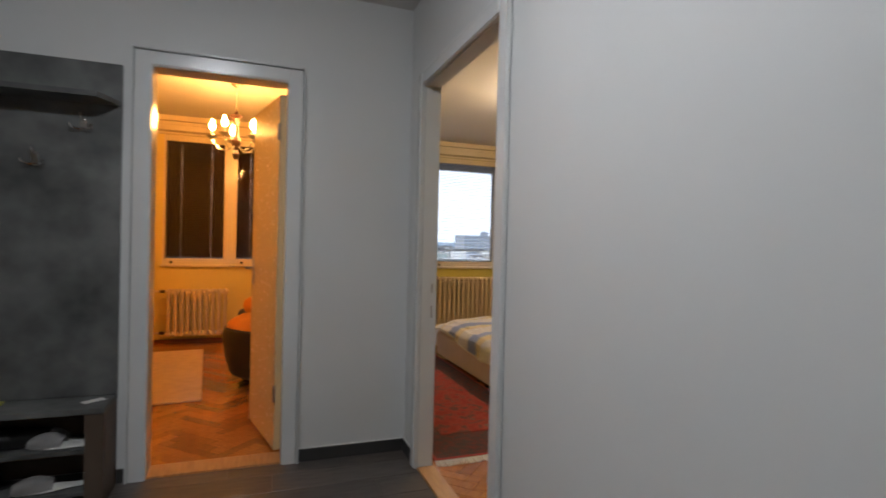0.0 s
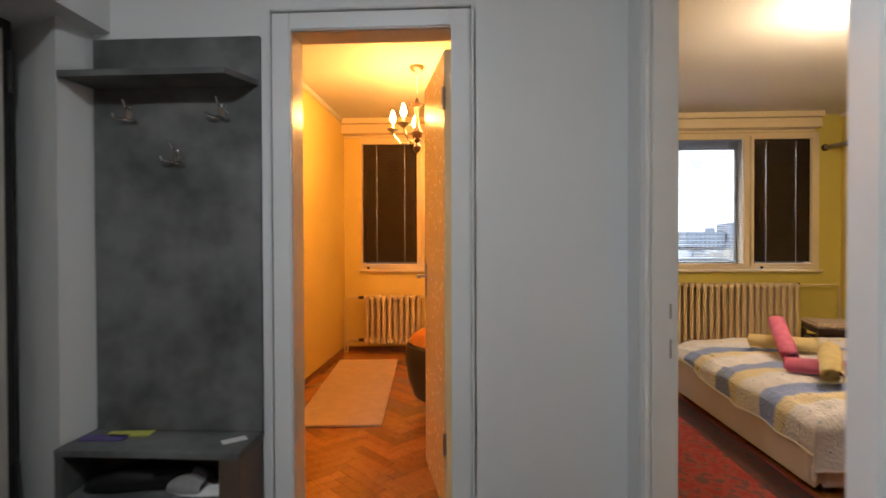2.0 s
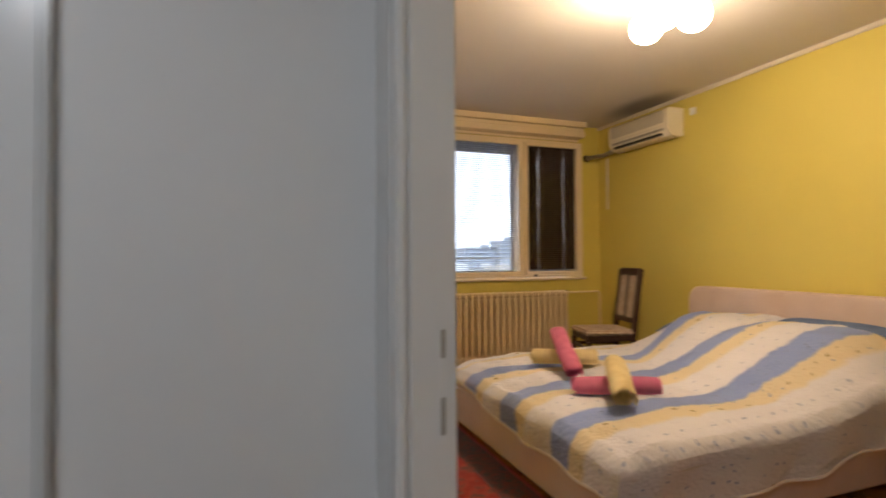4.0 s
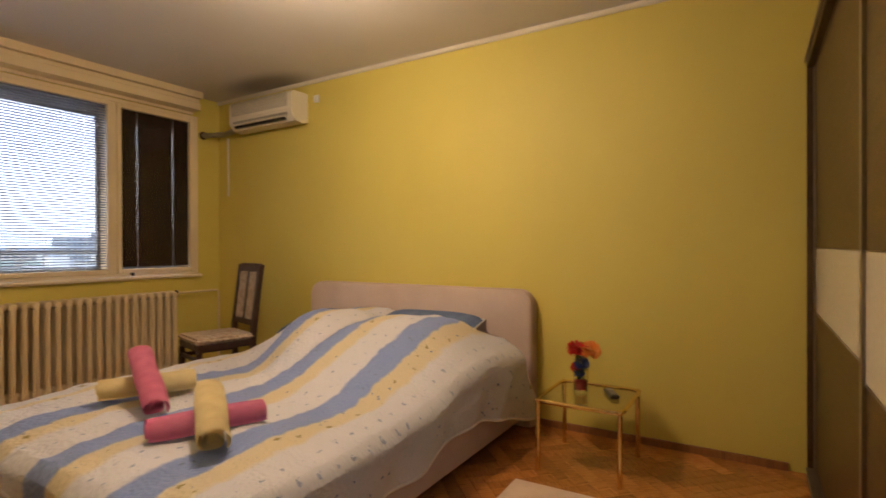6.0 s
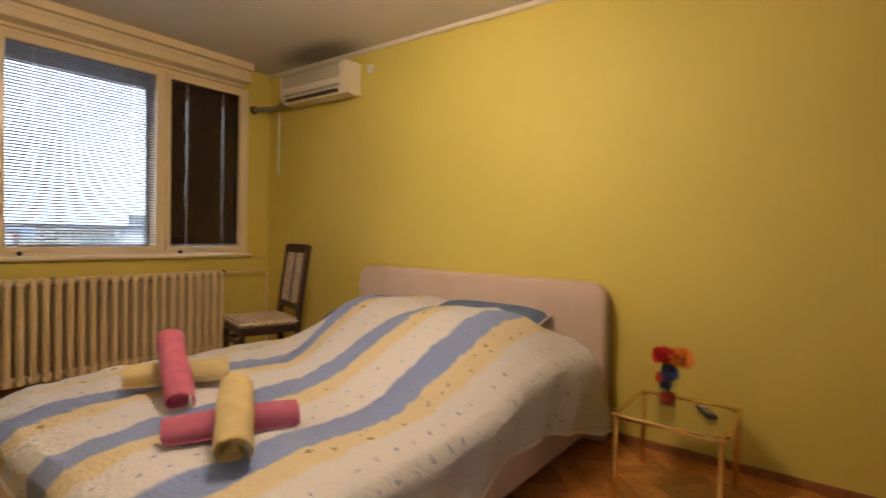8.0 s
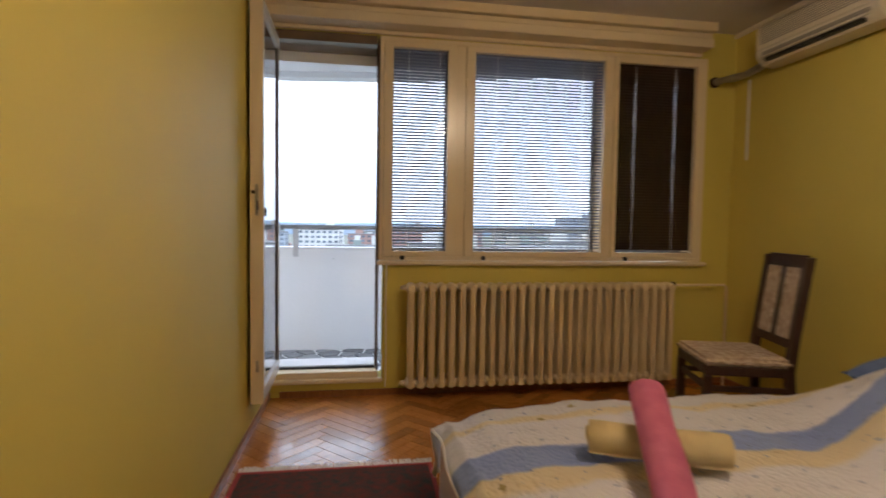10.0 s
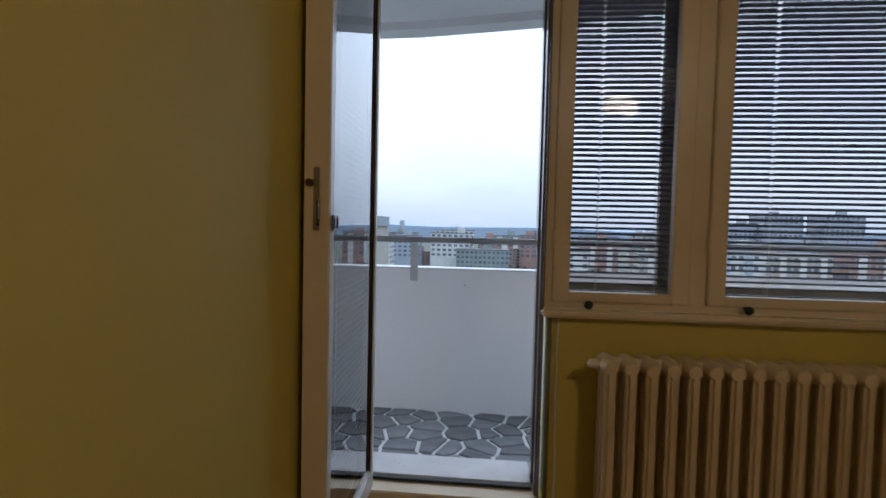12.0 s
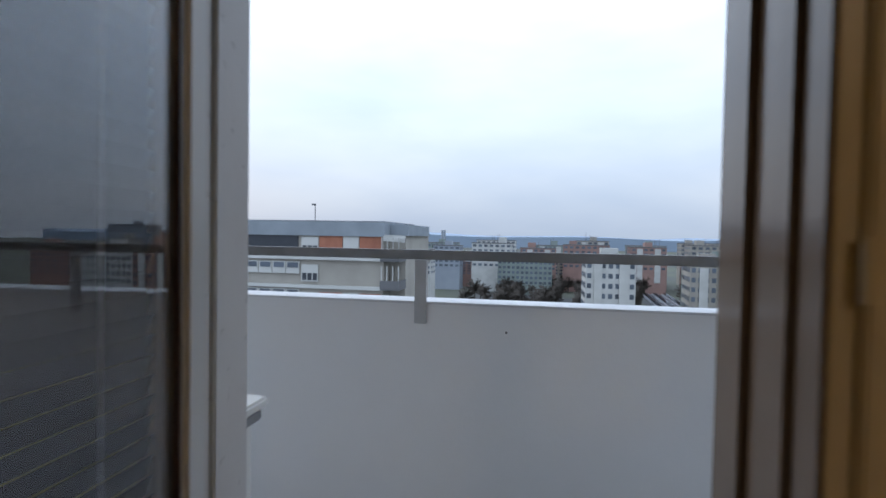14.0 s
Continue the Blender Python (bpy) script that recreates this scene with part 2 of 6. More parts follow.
M_DOORGLASS = glass("reflective_door_glass", ior=1.75)
M_TGLASS = glass("smoked_table_glass", (0.82, 0.80, 0.70))
M_GLOBE = glow("glowing_globe_glass", (1.0, 0.76, 0.48), GLOBE)
M_BULB = glow("glowing_bulb", (1.0, 0.46, 0.11), BULB)
M_HALL = glow("glowing_hall_diffuser", (0.95, 0.98, 1.0), HALL)


# ---------- mesh helpers ----------
def box(bm, x0, x1, y0, y1, z0, z1):
    v = [bm.verts.new(p) for p in ((x0, y0, z0), (x1, y0, z0), (x1, y1, z0), (x0, y1, z0), (x0, y0, z1), (x1, y0, z1), (x1, y1, z1), (x0, y1, z1))]
    for f in ((0, 3, 2, 1), (4, 5, 6, 7), (0, 1, 5, 4), (1, 2, 6, 5), (2, 3, 7, 6), (3, 0, 4, 7)):
        bm.faces.new([v[i] for i in f])


def bevel(bm, w, seg=2):
    bmesh.ops.bevel(bm, geom=list(bm.edges), offset=w, segments=seg, affect="EDGES", clamp_overlap=True)


def bbox(x0, x1, y0, y1, z0, z1, w=0.003, seg=2):
    bm = bmesh.new()
    box(bm, x0, x1, y0, y1, z0, z1)
    if w:
        bevel(bm, w, seg)
    return bm


def ring(bm, centre, axis_u, axis_v, ru, rv, n):
    return [bm.verts.new(centre + axis_u * (ru * math.cos(2 * math.pi * i / n)) + axis_v * (rv * math.sin(2 * math.pi * i / n))) for i in range(n)]


def skin(bm, rings, cap=True):
    for a, b in zip(rings, rings[1:]):
        k = len(a)
        for i in range(k):
            bm.faces.new((a[i], a[(i + 1) % k], b[(i + 1) % k], b[i]))
    if cap:
        bm.faces.new(rings[0][::-1])
        bm.faces.new(rings[-1])


def tube(bm, pts, r, n=10):
    """A round bar through the points; r is one radius or one for each point."""
    pts = [Vector(p) for p in pts]
    rs = r if isinstance(r, (list, tuple)) else [r] * len(pts)
    rings = []
    for i, p in enumerate(pts):
        d = ((pts[min(i + 1, len(pts) - 1)] - pts[max(i - 1, 0)])).normalized()
        up = Vector((0, 0, 1)) if abs(d.z) < 0.9 else Vector((1, 0, 0))
        u = d.cross(up).normalized()
        rings.append(ring(bm, p, u, u.cross(d), rs[i], rs[i], n))
    skin(bm, rings)


def lathe(bm, profile, centre=(0, 0, 0), n=20):
    """A turned shape: (radius, height) pairs from the bottom up."""
    c = Vector(centre)
    skin(bm, [ring(bm, c + Vector((0, 0, h)), Vector((1, 0, 0)), Vector((0, 1, 0)), max(r, 0.0004), max(r, 0.0004), n) for r, h in profile])


def blob(bm, centre, rx, ry, rz, n=14, wob=0.0, power=1.0):
    c = Vector(centre)
    rings = []
    for j in range(1, n):
        a = math.pi * j / n - math.pi / 2
        ca = math.cos(a) ** power
        rings.append([bm.verts.new(c + Vector((rx * ca * math.cos(t), ry * ca * math.sin(t), rz * math.sin(a))) * (1 + wob * noise.noise(Vector((math.cos(t) * 2, math.sin(t) * 2, a * 2)) + c)))
                      for t in [2 * math.pi * i / (2 * n) for i in range(2 * n)]])
    skin(bm, rings)


def part(name, bm, material, parent=None, label="", smooth=True):
    """Links a bmesh as one mesh object, under a thing if given."""
    me = bpy.data.meshes.new(name)
    bmesh.ops.recalc_face_normals(bm, faces=list(bm.faces))
    bm.to_mesh(me)
    bm.free()
    me.materials.append(material)
    if smooth:
        me.polygons.foreach_set("use_smooth", [True] * len(me.polygons))
        me.set_sharp_from_angle(angle=radians(35))
    ob = new(name, me)
    if parent:
        ob.parent = parent
    return tagged(ob, label)


def thing(name, label, category, at=(0, 0, 0), group="", turn=0.0):
    ob = tagged(new(name), label, category, group)
    ob.matrix_world = pose(*at, rz=turn)
    return ob


def struct(name, bm, material):
    return tagged(part(name, bm, material, smooth=False), kind="structure")


def sbox(name, x0, x1, y0, y1, z0, z1, material, w=0.0):
    return struct(name, bbox(x0, x1, y0, y1, z0, z1, w), material)


def boxes(rows, w=0.0, seg=2):
    bm = bmesh.new()
    for r in rows:
        box(bm, *r)
    if w:
        bevel(bm, w, seg)
    return bm


# ---------- plan ----------
N, T = 2.67, 0.12                 # hall's north wall and the thickness of inner walls
E = 1.115                         # hall's east wall
WIN, OUT = 6.27, 6.52             # inner and outer faces of the window wall
EAST = 4.41                       # bedroom's east wall
CEIL = 2.53
OW, OE = -0.88, 1.115             # small room's west and east walls
D1A, D1B = -0.195, 0.437          # small room's door opening
D2A, D2B = 1.50, 2.405            # bedroom's door opening
HEAD = 2.03
BD0, BD1 = 1.205, 1.85            # balcony door opening
SOUTH = 1.10
BW = 1.18                         # bedroom's west face

# floors
sbox("floor_hall", -1.9, E + 0.0, -2.2, N, -0.12, 0.0, M_JOINT)
sbox("floor_small_room", OW - 0.1, OE, N, WIN, -0.12, 0.0, M_JOINT)
sbox("floor_bedroom", E, EAST + 0.1, SOUTH - 0.1, WIN, -0.12, 0.0, M_JOINT)
# ceilings
sbox("ceiling_hall", -1.9, E + 0.03, -2.3, N + T, CEIL, CEIL + 0.15, M_CEIL)
sbox("ceiling_small_room", OW - 0.1, OE + 0.03, N + T, OUT, CEIL, CEIL + 0.15, M_CEIL)
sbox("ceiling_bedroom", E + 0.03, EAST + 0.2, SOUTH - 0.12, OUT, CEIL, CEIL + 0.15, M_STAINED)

# hall walls
sbox("wall_hall_south", -1.9, E, -2.3, -2.2, 0, CEIL, M_WHITE)
sbox("wall_hall_west", -2.0, -1.9, -2.3, N + T, 0, CEIL, M_WHITE)
sbox("wall_partition", -1.9, -0.385, 1.17, 1.32, 0, CEIL, M_WHITE)
sbox("wall_hall_north_a", -1.9, D1A - 0.02, N, N + T / 2, 0, CEIL, M_WHITE)
sbox("wall_hall_north_b", D1B + 0.02, E, N, N + T / 2, 0, CEIL, M_WHITE)
sbox("wall_hall_north_c", D1A - 0.02, D1B + 0.02, N, N + T / 2, HEAD + 0.02, CEIL, M_WHITE)
sbox("wall_small_room_south_a", OW - 0.1, D1A - 0.02, N + T / 2, N + T, 0, CEIL, M_OCHRE)
sbox("wall_small_room_south_b", D1B + 0.02, OE, N + T / 2, N + T, 0, CEIL, M_OCHRE)
sbox("wall_small_room_south_c", D1A - 0.02, D1B + 0.02, N + T / 2, N + T, HEAD + 0.02, CEIL, M_OCHRE)
sbox("wall_hall_east_a", E, E + 0.03, -2.3, D2A - 0.02, 0, CEIL, M_WHITE)
sbox("wall_hall_east_b", E, E + 0.03, D2B + 0.02, N + T / 2, 0, CEIL, M_WHITE)
sbox("wall_hall_east_c", E, E + 0.03, D2A - 0.02, D2B + 0.02, HEAD + 0.02, CEIL, M_WHITE)
sbox("wall_bedroom_west_a", E + 0.03, BW, SOUTH - 0.12, D2A - 0.02, 0, CEIL, M_YELLOW)
sbox("wall_bedroom_west_b", E + 0.03, BW, D2B + 0.02, WIN, 0, CEIL, M_YELLOW)
sbox("wall_bedroom_west_c", E + 0.03, BW, D2A - 0.02, D2B + 0.02, HEAD + 0.02, CEIL, M_YELLOW)
sbox("wall_small_room_east", OE, E + 0.029, N + T, WIN, 0, CEIL, M_OCHRE)
sbox("wall_small_room_west", OW - 0.12, OW, N + T, WIN, 0, CEIL, M_OCHRE)
sbox("wall_bedroom_east", EAST, EAST + 0.2, SOUTH - 0.12, OUT, 0, CEIL, M_YELLOW)
sbox("wall_bedroom_south", BW, EAST, SOUTH - 0.12, SOUTH, 0, CEIL, M_YELLOW)

# entry niche: lowered beam, splayed wall beside the entrance door
sbox("beam_hall", -1.9, -0.94, 1.32, N, 2.045, CEIL, M_WHITE)
bm = bmesh.new()
quad = [(-1.035, 2.505), (-1.012, N), (-1.9, N), (-1.9, 2.96 - 0.15), (-1.40, 2.66 - 0.0)]
quad = [(-1.035, 2.505), (-1.012, N - 0.001), (-1.9, N - 0.001), (-1.9, N - 0.03), (-1.36, N - 0.03)]
lo, hi = [bm.verts.new((x, y, 0)) for x, y in quad], [bm.verts.new((x, y, 2.045)) for x, y in quad]
skin(bm, [lo, hi])
struct("wall_pier", bm, M_WHITE)

# window wall: parapets, piers and lintels
S1, S2 = -0.70, 0.75              # small room's window
W1, W2 = 1.93, 4.19               # bedroom's window beside the balcony door
SILL, TOP = 0.90, 2.345
sbox("wall_window_a", OW - 0.12, S1, WIN, OUT, 0, CEIL, M_OCHRE)
sbox("wall_window_b", S1, S2, WIN, OUT, 0, SILL, M_OCHRE)
sbox("wall_window_c", S1, S2, WIN, OUT, TOP, CEIL, M_OCHRE)
sbox("wall_window_d", S2, 1.128, WIN, OUT, 0, CEIL, M_OCHRE)
sbox("wall_window_f", 1.128, 1.905, WIN, OUT, 0, 0.095, M_YELLOW)
sbox("wall_window_g", 1.905, W2, WIN, OUT, 0, SILL - 0.03, M_YELLOW)
sbox("wall_window_h", 1.128, W2, WIN, OUT, TOP, CEIL, M_YELLOW)
sbox("wall_window_i", W2, EAST, WIN, OUT, 0, CEIL, M_YELLOW)


# ---------- doorways, skirtings, thresholds ----------
def casing(name, rows, material=M_TRIMW, w=0.006):
    return struct(name, boxes(rows, w), material)


casing("trim_small_room_door", [(D1A - 0.075, D1A, N - 0.02, N, 0, HEAD + 0.07), (D1B, D1B + 0.075, N - 0.02, N, 0, HEAD + 0.07), (D1A, D1B, N - 0.02, N, HEAD, HEAD + 0.07)])
casing("trim_small_room_door_edge", [(D1A - 0.088, D1A - 0.078, N - 0.034, N, 0, HEAD + 0.083), (D1B + 0.078, D1B + 0.088, N - 0.034, N, 0, HEAD + 0.083), (D1A - 0.078, D1B + 0.078, N - 0.034, N, HEAD + 0.073, HEAD + 0.083)], w=0.004)
casing("door_frame_small_room", [(D1A - 0.02, D1A, N + 0.001, N + T + 0.01, 0, HEAD + 0.02), (D1B, D1B + 0.02, N + 0.001, N + T + 0.01, 0, HEAD + 0.02), (D1A, D1B, N + 0.001, N + T + 0.01, HEAD, HEAD + 0.02)], w=0.003)
casing("trim_bedroom_door", [(E - 0.02, E, D2A - 0.075, D2A, 0, HEAD + 0.07), (E - 0.02, E, D2B, D2B + 0.07, 0, HEAD + 0.07), (E - 0.02, E, D2A, D2B, HEAD, HEAD + 0.07)])
casing("door_frame_bedroom", [(E + 0.001, BW + 0.022, D2A - 0.02, D2A, 0, HEAD + 0.02), (E + 0.001, BW + 0.022, D2B, D2B + 0.02, 0, HEAD + 0.02), (E + 0.001, BW + 0.022, D2A, D2B, HEAD, HEAD + 0.02)], w=0.003)
strike = thing("strike_plate", "steel strike plate with two dark slots on the bedroom door jamb", "strike plate", (BW - 0.005, D2B, 0.96))
part("plate", bbox(-0.009, 0.009, -0.0022, 0, -0.17, 0.045, 0.001), M_TRIMW, strike, "plate painted over in white")
part("slot", bbox(-0.004, 0.004, -0.0035, -0.0023, -0.022, 0.028, 0.0005), M_ACG, strike, "grey slot")
part("slot", bbox(-0.004, 0.004, -0.0035, -0.0023, -0.155, -0.09, 0.0005), M_ACG, strike, "grey slot")
sbox("threshold_small_room", D1A, D1B, N, N + T + 0.03, 0.0, 0.016, M_THRESH, 0.003)
sbox("threshold_bedroom", E, BW + 0.03, D2A, D2B, 0.0, 0.016, M_THRESH, 0.003)

sbox("baseboard_hall_a", D1B + 0.09, E - 0.012, N - 0.012, N, 0.006, 0.075, M_DARKTILE, 0.002)
sbox("baseboard_hall_b", E - 0.012, E, D2B + 0.07, N, 0.006, 0.075, M_DARKTILE, 0.002)
sbox("baseboard_hall_c", E - 0.012, E, -2.2, D2A - 0.075, 0.006, 0.075, M_DARKTILE, 0.002)
sbox("baseboard_hall_d", -1.0, D1A - 0.09, N - 0.012, N, 0.006, 0.075, M_DARKTILE, 0.002)
sbox("sealant_line_a", D1B + 0.09, E - 0.012, N - 0.008, N, 0.0755, 0.080, M_WHITEPL)
sbox("sealant_line_b", E - 0.008, E, D2B + 0.07, N - 0.008, 0.0755, 0.080, M_WHITEPL)
for nm, r in (("a", (EAST - 0.016, EAST, 1.72, WIN, 0.006, 0.05)), ("b", (1.25, EAST - 0.016, WIN - 0.016, WIN, 0.006, 0.05)), ("c", (BW, BW + 0.016, D2B + 0.02, WIN - 0.016, 0.006, 0.05)),
              ("d", (OW, OW + 0.016, N + T, WIN, 0.006, 0.05)), ("e", (OW + 0.016, OE - 0.016, WIN - 0.016, WIN, 0.006, 0.05)), ("f", (OE - 0.016, OE, N + T, WIN, 0.006, 0.05))):
    sbox("baseboard_room_" + nm, *r, M_SKIRT, 0.003)
sbox("trim_cornice_east", EAST - 0.020, EAST, SOUTH, WIN, CEIL - 0.034, CEIL, M_CORNICE, 0.006)
sbox("trim_cornice_small_room", OW, OW + 0.022, N + T, WIN - 0.17, CEIL - 0.045, CEIL, M_TRIMW, 0.006)


# ---------- doors ----------
def lever(parent, x, y, z, side=1, run=0.11):
    """A plate with a lever; it sticks out along y by side and runs along -x."""
    h = part("handle", bbox(x - 0.018, x + 0.018, y, y + 0.006 * side, z - 0.11, z + 0.07, 0.001) if side > 0 else bbox(x - 0.018, x + 0.018, y - 0.006, y, z - 0.11, z + 0.07, 0.001), M_STEEL, parent, "worn brass-coloured handle plate")
    bm = bmesh.new()
    tube(bm, [(x, y, z), (x, y + 0.045 * side, z), (x - 0.02, y + 0.05 * side, z), (x - run, y + 0.05 * side, z)], 0.008)
    part("lever", bm, M_STEEL, h)


door_1 = tagged(new("door_1"), "cream painted wooden door standing open into the small room", "door", kind="structure")
door_1.matrix_world = pose(D1B - 0.014, N + T + 0.014, 0.0, rz=180 - 77)
lf = part("door_leaf", bbox(0.0, 0.60, -0.02, 0.02, 0.03, 2.0, 0.004), M_LEAF, door_1)
lever(door_1, 0.555, 0.02, 1.02, 1, 0.10)
lever(door_1, 0.555, -0.02, 1.02, -1, 0.10)
for z in (0.3, 1.75):
    bm = bmesh.new()
    tube(bm, [(0, 0.024, z), (0, 0.024, z + 0.09)], 0.008)
    part("hinge", bm, M_STEEL, door_1)

door_2 = tagged(new("door_2"), "closed pale ash entrance door in a black steel frame", "door", kind="structure")
door_2.matrix_world = pose(-1.25, 2.54, 0, rz=0)
part("door_leaf", bbox(-0.03, 0.02, -0.90, -0.045, 0.01, 2.0, 0.004), M_DOORWOOD, door_2)
part("door_frame", boxes([(-0.06, 0.012, -0.043, 0.0, 0, 2.042), (-0.06, 0.012, -0.96, -0.902, 0, 2.042), (-0.06, 0.012, -0.902, -0.043, 2.002, 2.042)], 0.003), M_BLACKMETAL, door_2, "black steel door frame")
for z in (0.2, 1.76):
    bm = bmesh.new()
    tube(bm, [(0.03, -0.03, z), (0.03, -0.03, z + 0.16)], 0.012)
    part("hinge", bm, M_BLACKMETAL, door_2)


# ---------- the box window with its blinds ----------
def sash(parent, x0, x1, z0, z1, px0, px1, pz0, pz1, y0, y1, material=M_CREAM):
    """A casement: four rails round a pane."""
    s = part("sash", boxes([(x0, px0, y0, y1, z0, z1), (px1, x1, y0, y1, z0, z1), (px0, px1, y0, y1, z0, pz0), (px0, px1, y0, y1, pz1, z1)], 0.004), material, parent)
    ym = (y0 + y1) / 2 + 0.005
    p = part("pane", bbox(px0 - 0.004, px1 + 0.004, ym - 0.002, ym + 0.002, pz0 - 0.004, pz1 + 0.004, 0), M_GLASS, s, smooth=False)
    p.visible_shadow = False
    return s


def blind(x0, x1, z0, z1, y, closed, label, group):
    """A slatted blind between the two panes."""
    b = thing("venetian_blind", label, "venetian blind", ((x0 + x1) / 2, y, z1), group)
    w = (x1 - x0) / 2 - 0.004
    m = M_BSLAT if closed else M_SLAT
    part("head_rail", bbox(-w, w, -0.012, 0.012, -0.025, 0, 0.002), m, b)
    part("bottom_rail", bbox(-w, w, -0.011, 0.011, z0 - z1 + 0.004, z0 - z1 + 0.02, 0.003), M_RUBBER if not closed else m, b)
    tilt = radians(76 if closed else -23)
    cords = [-w * 0.47, w * 0.5] if closed else [-w * 0.38, w * 0.66] if x1 - x0 < 0.75 else [-w * 0.62, w * 0.66]
    pitch, hw = 0.0205, 0.0125
    bm = bmesh.new()
    edges = [-w + 0.002] + [c for q in cords for c in (q - (0.0035 if closed else 0.006), q + (0.0035 if closed else 0.006))] + [w - 0.002]
    for i in range(0, len(edges) - 1):
        narrow = i % 2 == 1
        a0, a1 = (-0.6 if closed else -0.2, 1.0) if narrow else (-1.0, 1.0)
        for sgn in ((0,) if narrow else (0,)):
            prof = []
            for k in range(5):
                s = a0 + (a1 - a0) * k / 4
                yy, zz = s * hw, 0.0022 * (1 - s * s)
                prof.append((yy * math.cos(tilt) - zz * math.sin(tilt), yy * math.sin(tilt) + zz * math.cos(tilt)))
            left = [bm.verts.new((edges[i], p[0], p[1])) for p in prof]
            right = [bm.verts.new((edges[i + 1], p[0], p[1])) for p in prof]
            for k in range(4):
                bm.faces.new((left[k], left[k + 1], right[k + 1], right[k]))
    first = part("slat", bm, m, b)
    n = int((z1 - z0 - 0.05) / pitch)
    first.location = (0, 0, -0.036)
    for i in range(1, n):
        o = first.copy()
        scene.collection.objects.link(o)
        o.location = (0, 0, -0.036 - i * pitch)
    for q in cords:
        bm = bmesh.new()
        tube(bm, [(q, -0.0125, -0.02), (q, -0.0125, z0 - z1 + 0.012)], 0.0012, 5)
        tube(bm, [(q, 0.0125, -0.02), (q, 0.0125, z0 - z1 + 0.012)], 0.0012, 5)
        part("ladder_cord", bm, M_CORD, b)
    return b


def box_window(name, x0, x1, panes, bars, label):
    """Fixed frame over the wall's depth, an inner and an outer sash for each light."""
    w = tagged(new(name), label, kind="structure")
    rows = [(x0, x0 + 0.025, WIN, OUT, SILL, TOP), (x1 - 0.03, x1, WIN, OUT, SILL, TOP), (x0 + 0.025, x1 - 0.03, WIN, OUT, 2.315, TOP), (x0 + 0.025, x1 - 0.03, WIN, OUT, SILL, 0.925)]
    rows += [(a, b, WIN + 0.004, OUT, 0.925, 2.315) for a, b in bars]
    part("window_frame", boxes(rows, 0.003), M_CREAM, w)
    part("window_sill", bbox(x0 - 0.015, x1 + 0.02, WIN - 0.045, WIN + 0.01, SILL - 0.03, SILL - 0.001, 0.009, 3), M_CREAM, w)
    ends = [x0 + 0.025] + [c for ab in bars for c in ab] + [x1 - 0.03]
    for i, (a, b) in enumerate(panes):
        sash(w, ends[2 * i] + 0.002, ends[2 * i + 1] - 0.002, 0.927, 2.313, a, b, 0.962, 2.28, WIN - 0.008, WIN + 0.035)
        # Outer sash takes the darkened colour in place of shade.
        sash(w, ends[2 * i] + 0.002, ends[2 * i + 1] - 0.002, 0.927, 2.313, a - 0.01, b + 0.01, 0.975, 2.215, OUT - 0.06, OUT - 0.015, M_OUTER)
        for z in (1.12, 2.05):
            bm = bmesh.new()
            tube(bm, [(ends[2 * i] + 0.0, WIN - 0.012, z), (ends[2 * i], WIN - 0.012, z + 0.06)], 0.007, 8)
            part("hinge_pin", bm, M_CREAM, w)
        kn = part("knob", bmesh.new(), M_RUBBER, w, "small dark turn knob")
        bm = bmesh.new()
        tube(bm, [(a + 0.065, WIN - 0.008, 0.925), (a + 0.065, WIN - 0.03, 0.922)], 0.006, 8)
        blob(bm, (a + 0.065, WIN - 0.04, 0.920), 0.016, 0.014, 0.016, 7)
        bm.to_mesh(kn.data)
        bm.free()
    return w


BP = [(1.961, 2.318), (2.503, 3.416), (3.52, 4.112)]
box_window("window_1", 1.875, W2, BP, [(2.38, 2.44), (3.45, 3.485)], "cream painted timber box window of three lights")
SP = [(-0.673, -0.073), (0.062, 0.662)]
box_window("window_2", S1, S2, SP, [(-0.022, 0.012)], "cream painted timber box window of two lights")
for (a, b), closed in zip(BP, (0, 0, 1)):
    blind(a - 0.025, b + 0.025, 0.945, 2.297, WIN + 0.051, closed,
          "closed dark brown venetian blind between the window's two panes" if closed else "open grey aluminium venetian blind between the window's two panes", "blinds in the bedroom window")
for a, b in SP:
    blind(a - 0.025, b + 0.025, 0.945, 2.297, WIN + 0.051, 1, "closed dark brown venetian blind in the small room's window", "blinds in the small room's window")

# grooved pelmet boxes at the ceiling above both windows
for nm, x0, x1 in (("bedroom", BW, 4.125), ("small_room", OW, OE)):
    rows = [(x0, x1, WIN - 0.15, WIN, 2.372, 2.43), (x0, x1, WIN - 0.03, WIN, 2.347, 2.371), (x0, x1, WIN - 0.135, WIN, 2.434, 2.47), (x0, x1 + (0.012 if nm == "bedroom" else 0), WIN - 0.17, WIN, 2.474, 2.535), (x0, x1, WIN - 0.14, WIN, 2.537, CEIL)]
    struct("trim_pelmet_" + nm, boxes(rows, 0.006, 3), M_CREAM)

# ---------- balcony door ----------
rows, rows_l = [], []
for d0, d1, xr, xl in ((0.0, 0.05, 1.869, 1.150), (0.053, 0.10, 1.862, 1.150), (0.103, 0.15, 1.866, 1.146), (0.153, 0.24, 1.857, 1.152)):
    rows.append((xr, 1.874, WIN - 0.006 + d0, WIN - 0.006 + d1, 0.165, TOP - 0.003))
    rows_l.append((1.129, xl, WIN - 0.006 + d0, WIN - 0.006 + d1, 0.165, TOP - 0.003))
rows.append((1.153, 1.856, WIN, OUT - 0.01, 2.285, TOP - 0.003))
